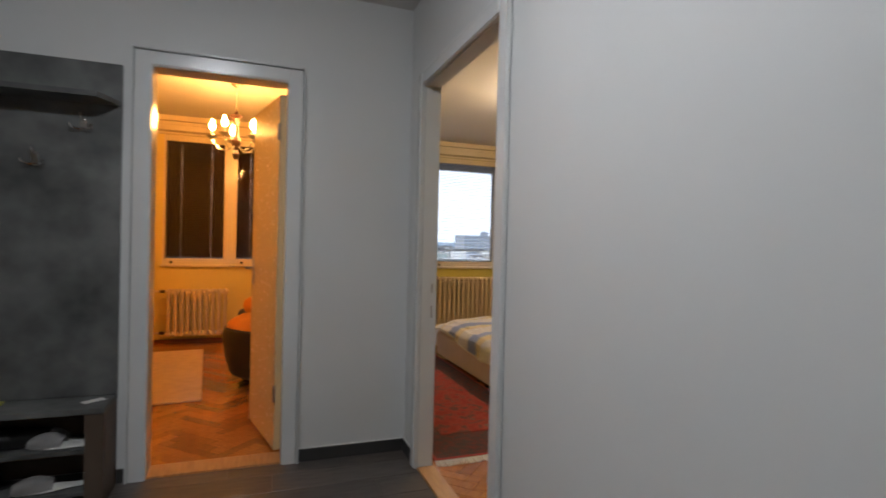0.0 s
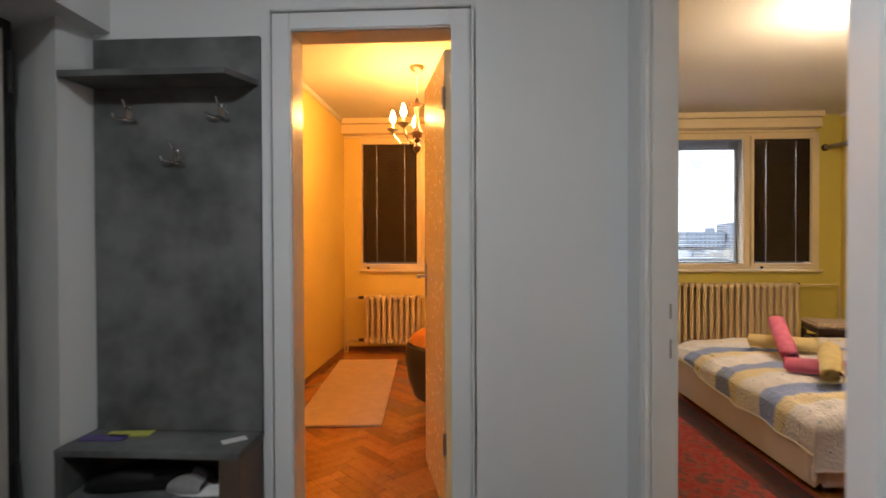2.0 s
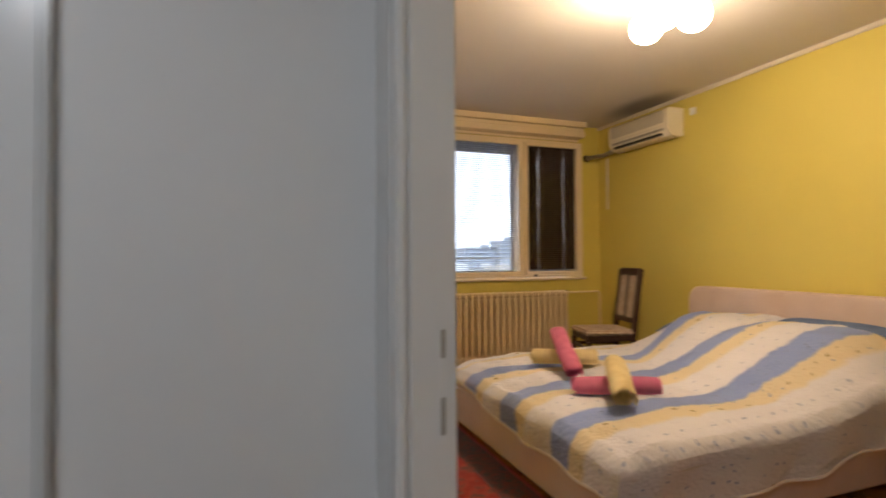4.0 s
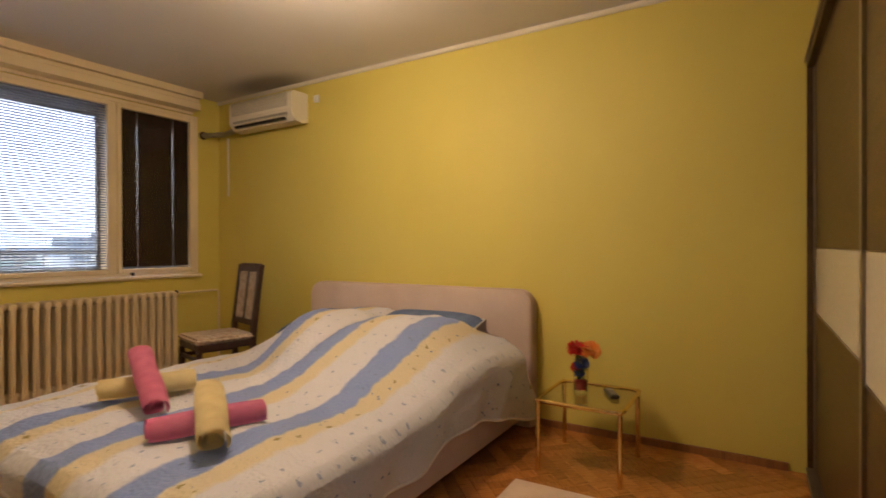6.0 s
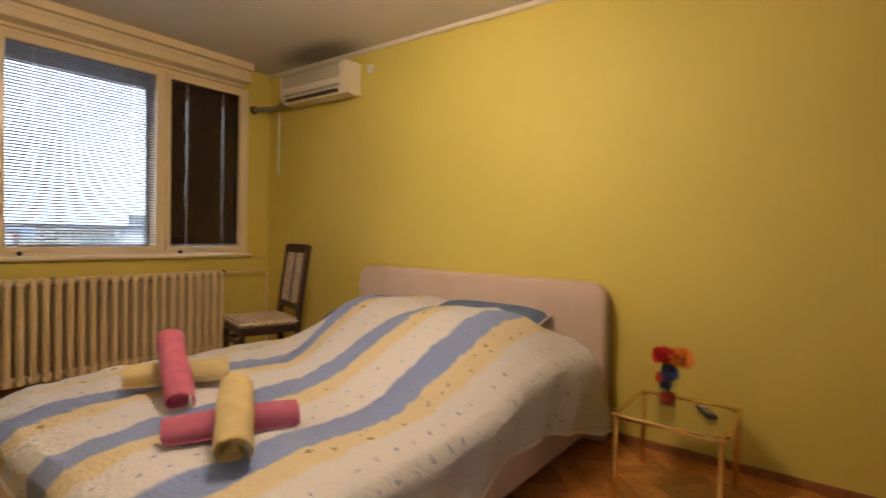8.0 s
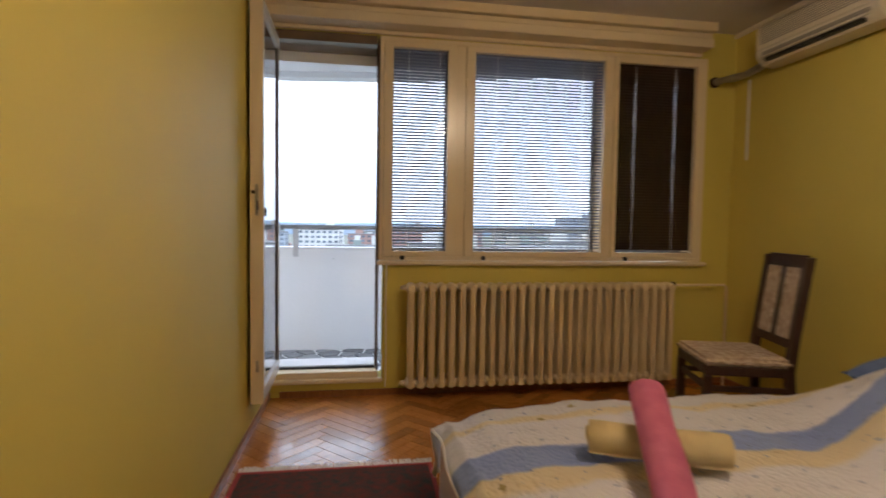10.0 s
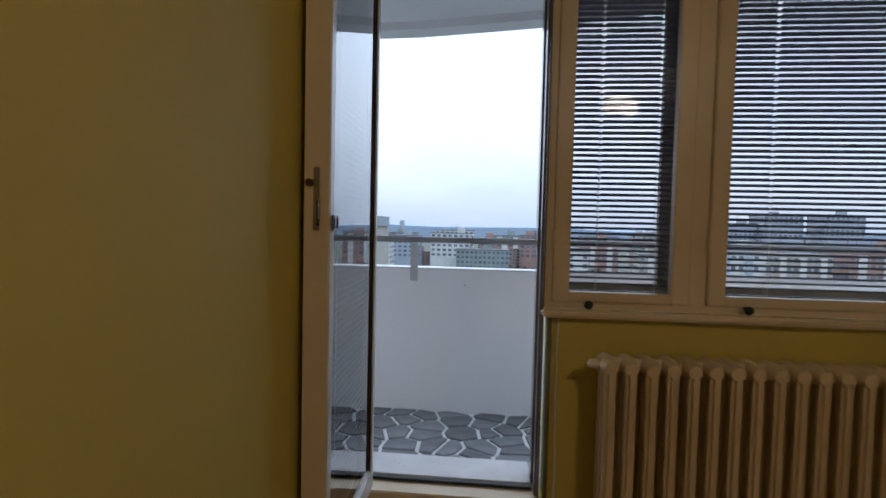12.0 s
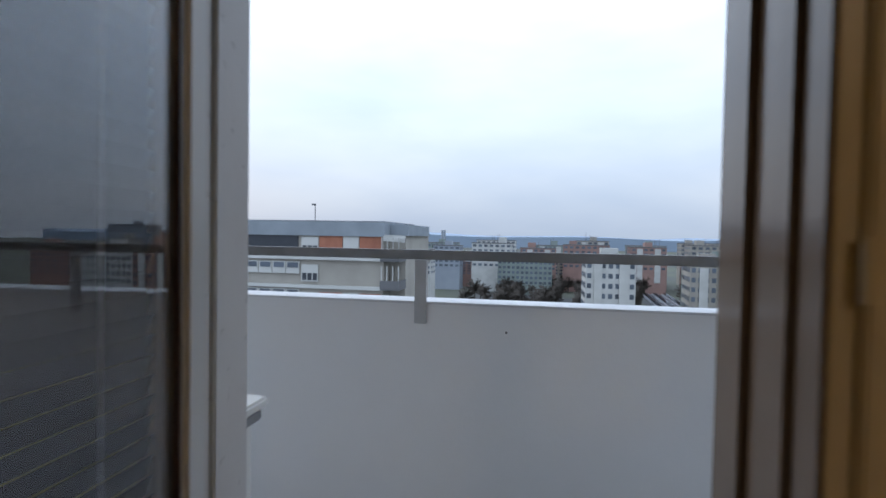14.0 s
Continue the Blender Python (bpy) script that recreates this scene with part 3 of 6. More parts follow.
# Shade is put into the latch side's colour; the hinge side gets the lit one.
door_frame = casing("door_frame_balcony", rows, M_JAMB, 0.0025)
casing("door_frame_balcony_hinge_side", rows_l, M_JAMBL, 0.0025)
sbox("threshold_balcony", 1.13, 1.874, WIN + 0.01, OUT + 0.03, 0.098, 0.162, M_CREAM, 0.005)
sbox("step_balcony", BW, 1.905, WIN - 0.03, WIN + 0.02, 0.097, 0.122, M_CREAM, 0.006)
sbox("sill_balcony", 1.154, 1.855, OUT - 0.13, OUT + 0.06, 0.1635, 0.180, M_MARBLE, 0.003)
sbox("seal_balcony", 1.154, 1.855, OUT - 0.155, OUT - 0.132, 0.1635, 0.176, M_RUBBER, 0.002)

door_3 = tagged(new("door_3"), "cream painted coupled timber balcony door standing open inwards, fully glazed", "door", kind="structure")
door_3.matrix_world = pose(1.222, WIN - 0.012, 0, rz=-90 + 1.6)
L = 0.615
for nm, y0, y1, lab in (("inner_leaf", -0.038, -0.002, ""), ("outer_leaf", 0.001, 0.029, "")):
    s = part(nm, boxes([(0.0, 0.038, y0, y1, 0.19, 2.275), (L - 0.045, L, y0, y1, 0.19, 2.275), (0.038, L - 0.045, y0, y1, 0.19, 0.27), (0.038, L - 0.045, y0, y1, 2.205, 2.275)], 0.006), M_CREAM if nm == "inner_leaf" else M_TRIMW, door_3)
    p = part("pane", bbox(0.034, L - 0.041, (y0 + y1) / 2 - 0.0025, (y0 + y1) / 2 + 0.0025, 0.266, 2.209, 0), M_DOORGLASS, s, smooth=False)
part("weather_seal", boxes([(0.0385, 0.044, 0.0185, 0.0245, 0.27, 2.205)], 0.001), M_DWOOD, door_3, "dark brown rubber strip by the glass")
part("edge_board", bbox(L + 0.0005, L + 0.004, -0.037, 0.028, 0.19, 2.275, 0.001), M_CREAM, door_3)
dbl = part("blind", boxes([(0.056, L - 0.05, -0.008, 0.008, 2.18, 2.203), (0.056, L - 0.05, -0.006, 0.006, 0.272, 0.286)], 0.001), M_BSLAT, door_3, "closed dark brown slatted blind between the panes")
slat0 = None
for i in range(92):
    if slat0 is None:
        bm = bmesh.new()
        prof = [(-0.0035 + 0.0017 * k - 0.0018 * (1 - (k / 2 - 1) ** 2), -0.011 + 0.0055 * k) for k in range(5)]
        skin(bm, [[bm.verts.new((x, y, z)) for y, z in prof + [(y + 0.0006, z) for y, z in prof[::-1]]] for x in (0.058, L - 0.052)])
        slat0 = part("slat", bm, M_BSLAT, dbl)
        slat0.location = (0, 0, 2.166)
    else:
        o = slat0.copy()
        scene.collection.objects.link(o)
        o.location = (0, 0, 2.166 - 0.0205 * i)
bm = bmesh.new()
for x in (0.13, L - 0.13):
    tube(bm, [(x, 0.0085, 0.28), (x, 0.0095, 2.19)], 0.0012, 5)
part("ladder_cord", bm, M_CORD, dbl)
lock = part("lock_case", bbox(L + 0.004, L + 0.008, -0.012, 0.004, 1.17, 1.33, 0.002), M_STEEL, door_3, "worn steel lock plate")
bm = bmesh.new()
tube(bm, [(L + 0.006, -0.02, 1.29), (L + 0.02, -0.02, 1.29)], 0.010)
tube(bm, [(L + 0.006, 0.0, 1.245), (L + 0.015, 0.004, 1.20), (L + 0.006, 0.0, 1.185)], 0.005, 8)
part("latch_bolt", bm, M_DWOOD, lock, "dark rusty bolt")
bm = boxes([(L + 0.004, L + 0.008, -0.010, 0.006, 0.36, 0.42)], 0.001)
part("lower_latch", bm, M_STEEL, door_3)
catch = part("catch", boxes([(L - 0.06, L - 0.012, 0.031, 0.036, 1.17, 1.176), (L - 0.06, L - 0.012, 0.031, 0.036, 1.204, 1.21), (L - 0.06, L - 0.054, 0.031, 0.036, 1.176, 1.204), (L - 0.034, L - 0.028, 0.031, 0.036, 1.176, 1.204), (L - 0.018, L - 0.012, 0.031, 0.036, 1.176, 1.204)], 0.001), M_DWOOD, door_3, "small dark metal catch")

# a thin white cable down the wall beside the balcony door
cable = thing("cable", "thin white cable running down beside the balcony door", "cable", (1.925, WIN - 0.006, 0))
bm = bmesh.new()
tube(bm, [(0, 0, 0.06), (0.003, 0, 0.3), (-0.002, 0, 0.6), (0.0, 0, 0.868)], 0.004, 8)
part("sheath", bm, M_WHITEPL, cable)


# ---------- radiators ----------
def radiator(x0, x1, z0, z1, n, label):
    y0, y1 = WIN - 0.20, WIN - 0.06
    r = thing("radiator", label, "radiator", (x0, 0, 0))
    pitch = (x1 - x0) / n
    bm = bmesh.new()
    wd = pitch * 0.27
    for ya, yb in ((y0, y0 + 0.038), (y0 + 0.051, y1 - 0.051), (y1 - 0.038, y1)):
        v = bmesh.new()
        box(v, -wd, wd, ya, yb, z0 + 0.03, z1 - 0.03)
        bevel(v, min(wd * 0.6, 0.012), 2)
        me = bpy.data.meshes.new("tmp")
        v.to_mesh(me)
        v.free()
        bm.from_mesh(me)
        bpy.data.meshes.remove(me)
    for zc in (z0 + 0.032, z1 - 0.032):
        tube(bm, [(0, y0 + 0.002, zc), (0, y0 + 0.03, zc), (0, y1 - 0.03, zc), (0, y1 - 0.002, zc)], [pitch * 0.34, pitch * 0.46, pitch * 0.46, pitch * 0.34], 10)
        tube(bm, [(-pitch * 0.5, (y0 + y1) / 2, zc), (pitch * 0.5, (y0 + y1) / 2, zc)], 0.024, 10)
    first = part("section", bm, M_RAD, r)
    first.location = (pitch / 2, 0, 0)
    for i in range(1, n):
        o = first.copy()
        scene.collection.objects.link(o)
        o.location = (pitch * (i + 0.5), 0, 0)
    for q in (0.15, 0.85):
        bm = bmesh.new()
        tube(bm, [((x1 - x0) * q, y1 - 0.02, z0 + 0.04), ((x1 - x0) * q, WIN - 0.001, z0 + 0.04)], 0.012, 8)
        part("wall_bracket", bm, M_RAD, r)
    return r


rad = radiator(2.045, 3.885, 0.09, 0.768, 28, "long ribbed cast-iron radiator painted cream under the bedroom window")
for z in (0.735, 0.12):
    bm = bmesh.new()
    lathe(bm, [(0.02, -0.012), (0.026, 0), (0.02, 0.012)], (-0.01, WIN - 0.13, z), 10)
    part("end_plug", bm, M_RAD, rad)
pipe = thing("heating_pipe", "thin cream painted heating pipe with a brown valve", "pipe", (3.885, WIN - 0.10, 0.735))
bm = bmesh.new()
tube(bm, [(0, 0, 0), (0.06, 0.02, 0.005), (0.44, 0.02, 0.005), (0.46, 0.02, -0.01), (0.46, 0.02, -0.735)], 0.009, 8)
part("pipe", bm, M_RAD, pipe)
bm = bmesh.new()
lathe(bm, [(0.012, -0.03), (0.018, -0.02), (0.018, 0.02), (0.012, 0.03)], (0.035, 0.005, 0.0), 10)
part("valve", bm, M_DWOOD, pipe, "dark brown radiator valve")
rad2 = radiator(-0.631, -0.005, 0.105, 0.632, 10, "small ribbed cast-iron radiator painted cream in the small room")
for nm, z in (("upper", 0.60), ("lower", 0.14)):
    p = thing("heating_pipe", f"cream {nm} heating pipe with dark valve beside the radiator", "pipe", (-0.631, WIN - 0.11, z))
    bm = bmesh.new()
    tube(bm, [(0, 0, 0), (-0.15, 0, 0), (-0.19, 0, -0.01 if nm == "upper" else -0.02), (-0.20, 0, -z)] if nm == "lower" else [(0, 0, 0), (-0.17, 0, 0), (-0.225, 0, -0.01), (-0.23, 0, -z)], 0.010, 8)
    part("pipe", bm, M_RAD, p)
    bm = bmesh.new()
    tube(bm, [(-0.015, 0, 0), (-0.07, 0, 0)], 0.017, 10)
    part("valve", bm, M_DWOOD, p, "dark radiator valve")


# ---------- lamps ----------
hall_lamp = thing("ceiling_lamp", "flat round white ceiling lamp switched on in the hall", "ceiling lamp", (-0.02, 0.80, CEIL))
bm = bmesh.new()
lathe(bm, [(0.15, -0.03), (0.16, -0.02), (0.16, 0.0)], n=32)
part("base", bm, M_WHITEPL, hall_lamp)
bm = bmesh.new()
lathe(bm, [(0.02, -0.085), (0.08, -0.078), (0.125, -0.06), (0.148, -0.032)], n=32)
part("diffuser", bm, M_HALL, hall_lamp, "glowing white glass diffuser")

lamp = thing("ceiling_lamp", "chrome ceiling lamp with three glowing white glass globes in the bedroom", "ceiling lamp", (2.80, 3.557, CEIL))
bm = bmesh.new()
lathe(bm, [(0.055, -0.022), (0.07, -0.012), (0.07, 0)], n=24)
part("canopy", bm, M_CHROME, lamp)
for a in (122, 300, 210):
    d = Vector((math.cos(radians(a)), math.sin(radians(a)), 0))
    r = 0.112
    bm = bmesh.new()
    tube(bm, [Vector((0, 0, -0.02)) + d * 0.03, Vector((0, 0, -0.08)) + d * 0.07, Vector((0, 0, -0.11)) + d * r, Vector((0, 0, -0.155)) + d * r], 0.006, 8)
    arm = part("arm", bm, M_CHROME, lamp)
    bm = bmesh.new()
    lathe(bm, [(0.012, -0.145), (0.03, -0.16), (0.034, -0.18)], d * r, 14)
    part("holder", bm, M_CHROME, arm)
    bm = bmesh.new()
    blob(bm, d * r + Vector((0, 0, -0.25)), 0.078, 0.078, 0.078, 14)
    part("globe", bm, M_GLOBE, lamp, "glowing white glass globe")

ch = thing("chandelier", "bronze five-armed chandelier with glowing candle bulbs in the small room", "chandelier", (0.11, 4.54, CEIL))
bm = bmesh.new()
lathe(bm, [(0.012, -0.05), (0.045, -0.03), (0.055, -0.01), (0.055, 0)], n=18)
part("canopy", bm, M_STEEL, ch)
bm = bmesh.new()
tube(bm, [(0, 0, -0.04), (0, 0, -0.24)], 0.004, 6)
for i in range(8):
    lathe(bm, [(0.004, -0.05 - i * 0.022 - 0.012), (0.009, -0.05 - i * 0.022 - 0.006), (0.004, -0.05 - i * 0.022)], n=8)
part("chain", bm, M_STEEL, ch)
bm = bmesh.new()
lathe(bm, [(0.004, -0.66), (0.022, -0.64), (0.03, -0.61), (0.012, -0.58), (0.035, -0.54), (0.045, -0.50), (0.02, -0.46), (0.014, -0.36), (0.028, -0.31), (0.06, -0.29), (0.02, -0.275), (0.008, -0.24)], n=18)
part("stem", bm, M_DWOOD, ch, "dark turned stem with a ball at its end")
for k in range(5):
    a = 2 * math.pi * k / 5 + 0.5
    d, z = Vector((math.cos(a), math.sin(a), 0)), Vector((0, 0, 1))
    bm = bmesh.new()
    tube(bm, [d * 0.02 - z * 0.54, d * 0.07 - z * 0.585, d * 0.13 - z * 0.575, d * 0.18 - z * 0.52, d * 0.19 - z * 0.47], 0.006, 8)
    arm = part("arm", bm, M_STEEL, ch)
    bm = bmesh.new()
    lathe(bm, [(0.008, -0.50), (0.042, -0.475), (0.046, -0.468), (0.015, -0.468)], d * 0.19, 14)
    part("drip_pan", bm, M_STEEL, arm)
    bm = bmesh.new()
    lathe(bm, [(0.011, -0.468), (0.011, -0.42)], d * 0.19, 10)
    part("candle_tube", bm, M_WHITEPL, arm)
    bm = bmesh.new()
    lathe(bm, [(0.009, -0.42), (0.020, -0.40), (0.023, -0.385), (0.017, -0.36), (0.007, -0.335), (0.002, -0.325)], d * 0.19, 12)
    part("bulb", bm, M_BULB, ch, "glowing candle bulb")


# ---------- bedroom furniture ----------
def quilt_material():
    """White cotton with scalloped blue and yellow bands, small sprigs and flowers."""
    m = bpy.data.materials.new("striped_quilt")
    m.use_nodes = True
    n, l = m.node_tree.nodes, m.node_tree.links
    b = n["Principled BSDF"]
    uv, sep, noi, wob = n.new("ShaderNodeUVMap"), n.new("ShaderNodeSeparateXYZ"), n.new("ShaderNodeTexNoise"), n.new("ShaderNodeMath")
    noi.inputs["Scale"].default_value, noi.inputs["Detail"].default_value = 17, 1
    l.new(uv.outputs["UV"], noi.inputs["Vector"])
    l.new(uv.outputs["UV"], sep.inputs[0])
    wob.operation = "MULTIPLY_ADD"
    wob.inputs[1].default_value = 0.038
    l.new(noi.outputs["Fac"], wob.inputs[0])
    l.new(sep.outputs["X"], wob.inputs[2])
    div, fr = n.new("ShaderNodeMath"), n.new("ShaderNodeMath")
    div.operation, fr.operation = "MULTIPLY_ADD", "FRACT"
    div.inputs[1].default_value, div.inputs[2].default_value = 1 / QP, QO
    l.new(wob.outputs[0], div.inputs[0])
    l.new(div.outputs[0], fr.inputs[0])
    ramp = n.new("ShaderNodeValToRGB")
    e = ramp.color_ramp.elements
    ramp.color_ramp.interpolation = "LINEAR"
    stops = [(0.0, (0.90, 0.87, 0.90)), (0.41, (0.90, 0.87, 0.90)), (0.47, (0.89, 0.77, 0.56)), (0.655, (0.89, 0.77, 0.56)), (0.68, (0.37, 0.46, 0.76)), (0.97, (0.37, 0.46, 0.76)), (1.0, (0.90, 0.87, 0.90))]
    while len(e) < len(stops):
        e.new(0.5)
    for k, (p, c) in enumerate(stops):
        e[k].position, e[k].color = p, (*c, 1)
    l.new(fr.outputs[0], ramp.inputs["Fac"])
    col = ramp.outputs["Color"]

    edge, emix = n.new("ShaderNodeMapRange"), n.new("ShaderNodeMix")
    edge.inputs["From Min"].default_value, edge.inputs["From Max"].default_value = -0.875, -0.865
    far, both = n.new("ShaderNodeMapRange"), n.new("ShaderNodeMath")
    far.inputs["From Min"].default_value, far.inputs["From Max"].default_value = 0.76, 0.74
    both.operation = "MULTIPLY"
    emix.data_type = "RGBA"
    emix.inputs["A"].default_value = (0.86, 0.83, 0.84, 1)
    l.new(wob.outputs[0], edge.inputs["Value"])
    l.new(wob.outputs[0], far.inputs["Value"])
    l.new(edge.outputs["Result"], both.inputs[0])
    l.new(far.outputs["Result"], both.inputs[1])
    l.new(both.outputs[0], emix.inputs["Factor"])
    l.new(col, emix.inputs["B"])
    col = emix.outputs["Result"]

    def sprinkle(col, scale, size, tone, lo, hi, rnd):
        v, cmp_, lo_, hi_, a1, a2, mix = (n.new("ShaderNode" + k) for k in ("TexVoronoi", "Math", "Math", "Math", "Math", "Math", "Mix"))
        v.inputs["Scale"].default_value, v.inputs["Randomness"].default_value = scale, rnd
        l.new(uv.outputs["UV"], v.inputs["Vector"])
        cmp_.operation, lo_.operation, hi_.operation, a1.operation, a2.operation = "LESS_THAN", "GREATER_THAN", "LESS_THAN", "MULTIPLY", "MULTIPLY"
        cmp_.inputs[1].default_value, lo_.inputs[1].default_value, hi_.inputs[1].default_value = size, lo, hi
        n2, ad = n.new("ShaderNodeTexNoise"), n.new("ShaderNodeMath")
        n2.inputs["Scale"].default_value = 90
        l.new(uv.outputs["UV"], n2.inputs["Vector"])
        ad.operation = "MULTIPLY_ADD"
        ad.inputs[1].default_value = 0.45
        l.new(n2.outputs["Fac"], ad.inputs[0])
        l.new(v.outputs["Distance"], ad.inputs[2])
        l.new(ad.outputs[0], cmp_.inputs[0])
        l.new(fr.outputs[0], lo_.inputs[0])
        l.new(fr.outputs[0], hi_.inputs[0])
        l.new(cmp_.outputs[0], a1.inputs[0])
        l.new(lo_.outputs[0], a1.inputs[1])
        l.new(a1.outputs[0], a2.inputs[0])
        l.new(hi_.outputs[0], a2.inputs[1])
        mix.data_type = "RGBA"
        mix.inputs["B"].default_value = (*tone, 1)
        l.new(a2.outputs[0], mix.inputs["Factor"])
        l.new(col, mix.inputs["A"])
        return mix.outputs["Result"]

    col = sprinkle(col, 12.0, 0.31, (0.48, 0.51, 0.64), 0.04, 0.40, 0.12)
    col = sprinkle(col, 13.0, 0.40, (0.50, 0.38, 0.14), 0.45, 0.67, 0.8)
    col = sprinkle(col, 19.0, 0.33, (0.28, 0.33, 0.52), 0.46, 0.96, 1.0)
    l.new(col, b.inputs["Base Color"])
    b.inputs["Roughness"].default_value, b.inputs["Specular IOR Level"].default_value = 0.88, 0.15
    b.inputs["Sheen Weight"].default_value = 0.15
    q, bp, big = n.new("ShaderNodeTexVoronoi"), n.new("ShaderNodeBump"), n.new("ShaderNodeTexNoise")
    q.inputs["Scale"].default_value = 62
    big.inputs["Scale"].default_value, big.inputs["Detail"].default_value = 16, 5
    addn = n.new("ShaderNodeMath")
    addn.operation = "MULTIPLY_ADD"
    addn.inputs[1].default_value = 1.2
    l.new(uv.outputs["UV"], q.inputs["Vector"])
    l.new(uv.outputs["UV"], big.inputs["Vector"])
    l.new(big.outputs["Fac"], addn.inputs[0])
    l.new(q.outputs["Distance"], addn.inputs[2])
    bp.inputs["Strength"].default_value, bp.inputs["Distance"].default_value = 0.8, 0.006
    l.new(addn.outputs[0], bp.inputs["Height"])
    l.new(bp.outputs["Normal"], b.inputs["Normal"])
    return m


QP, QO = 0.475, 0.96                 # width of the quilt's repeat, and where it begins
BX0, BX1, BY0, BY1 = 2.13, 4.28, 3.10, 4.87
BYC, BHW = (BY0 + BY1) / 2, (BY1 - BY0) / 2


def smooth(a, b, x):
    t = min(1, max(0, (x - a) / (b - a)))
    return t * t * (3 - 2 * t)


def bed_top(x, y):
    """Height of the made bed: a mattress, with the pillows' mounds at the head."""
    rise = smooth(2.9 + 0.42 * smooth(-0.1, 0.6, y - BYC), 3.80, x)
    dip = 1 - 0.16 * math.exp(-((y - BYC) / 0.10) ** 2)
    edge = 1 - (0.55 * smooth(BHW * 0.62, BHW * 1.02, abs(y - BYC)) if y < BYC else 1.05 * smooth(BHW * 0.40, BHW * 1.02, y - BYC))
    foot = 1 - smooth(BX0, BX0 + 0.45, x)
    far = 1 - smooth(0, 0.55, BY1 - y)
    round_ = (1 - smooth(0, 0.10, BHW - abs(y - BYC))) + (1 - smooth(0, 0.10, x - BX0))
    return 0.44 + 0.275 * rise * dip * edge - 0.02 * smooth(3.9, 4.1, x) - 0.015 * foot - 0.03 * foot * far - 0.02 * round_


bed = thing("bed", "upholstered beige double bed with tall headboard, made with a striped quilt", "bed", (0, 0, 0))
hb = bmesh.new()
for y0, y1 in ((BY0 - 0.06, BY1 + 0.06),):
    arc = [(y1, 0.02)] + [(y1 - 0.11 + 0.11 * math.cos(q), 0.755 + 0.11 * math.sin(q)) for q in [k * math.pi / 12 for k in range(7)]]
    arc += [(y0 + 0.11 - 0.11 * math.cos(q), 0.755 + 0.11 * math.sin(q)) for q in [k * math.pi / 12 for k in range(6, -1, -1)]] + [(y0, 0.02)]
    rr = []
    for x, s in ((4.285, 0.025), (4.292, 0.008), (4.305, 0.0), (4.385, 0.0), (4.40, 0.01)):
        rr.append([hb.verts.new((x, BYC + (y - BYC) * (1 - s / 0.9), z - (s if z > 0.1 else 0))) for y, z in arc])
    skin(hb, rr)
part("headboard", hb, M_FABRIC, bed)
part("side_rail", bbox(BX0, 4.28, BY0, BY0 + 0.05, 0.05, 0.29, 0.018, 3), M_FABRIC, bed)
part("side_rail", bbox(BX0, 4.28, BY1 - 0.05, BY1, 0.05, 0.29, 0.018, 3), M_FABRIC, bed)
part("foot_rail", bbox(BX0 - 0.05, BX0, BY0, BY1, 0.05, 0.29, 0.018, 3), M_FABRIC, bed)
part("slatted_base", bbox(BX0 + 0.01, 4.27, BY0 + 0.055, BY1 - 0.055, 0.20, 0.30, 0.005), M_DWOOD, bed, "dark slatted base")
for x in (BX0 + 0.06, 4.15):
    for y in (BY0 + 0.08, BY1 - 0.08):
        bm = bmesh.new()
        lathe(bm, [(0.02, 0.0), (0.024, 0.03), (0.03, 0.20)], (x, y, 0), 12)
        part("leg", bm, M_DWOOD, bed)
bm = bmesh.new()
top, low = [], []
for i in range(25):
    x = BX0 + 0.03 + (4.275 - BX0 - 0.03) * i / 24
    ys = [BY0 + 0.03 + (BY1 - BY0 - 0.07) * j / 20 for j in range(21)]
    top.append([bm.verts.new((x, y, max(0.31, min(0.41, bed_top(x, y) - 0.045)))) for y in ys])
    low.append([bm.verts.new((x, y, 0.303)) for y in ys])
for i in range(24):
    for j in range(20):
        bm.faces.new((top[i][j], top[i + 1][j], top[i + 1][j + 1], top[i][j + 1]))
        bm.faces.new((low[i][j], low[i][j + 1], low[i + 1][j + 1], low[i + 1][j]))
    for j, s in ((0, 1), (20, -1)):
        f = (low[i][j], low[i + 1][j], top[i + 1][j], top[i][j])
        bm.faces.new(f if s > 0 else f[::-1])
for i in (0, 24):
    for j in range(20):
        bm.faces.new((low[i][j], top[i][j], top[i][j + 1], low[i][j + 1]))
part("mattress", bm, M_SHEET, bed, "white sheeted mattress")


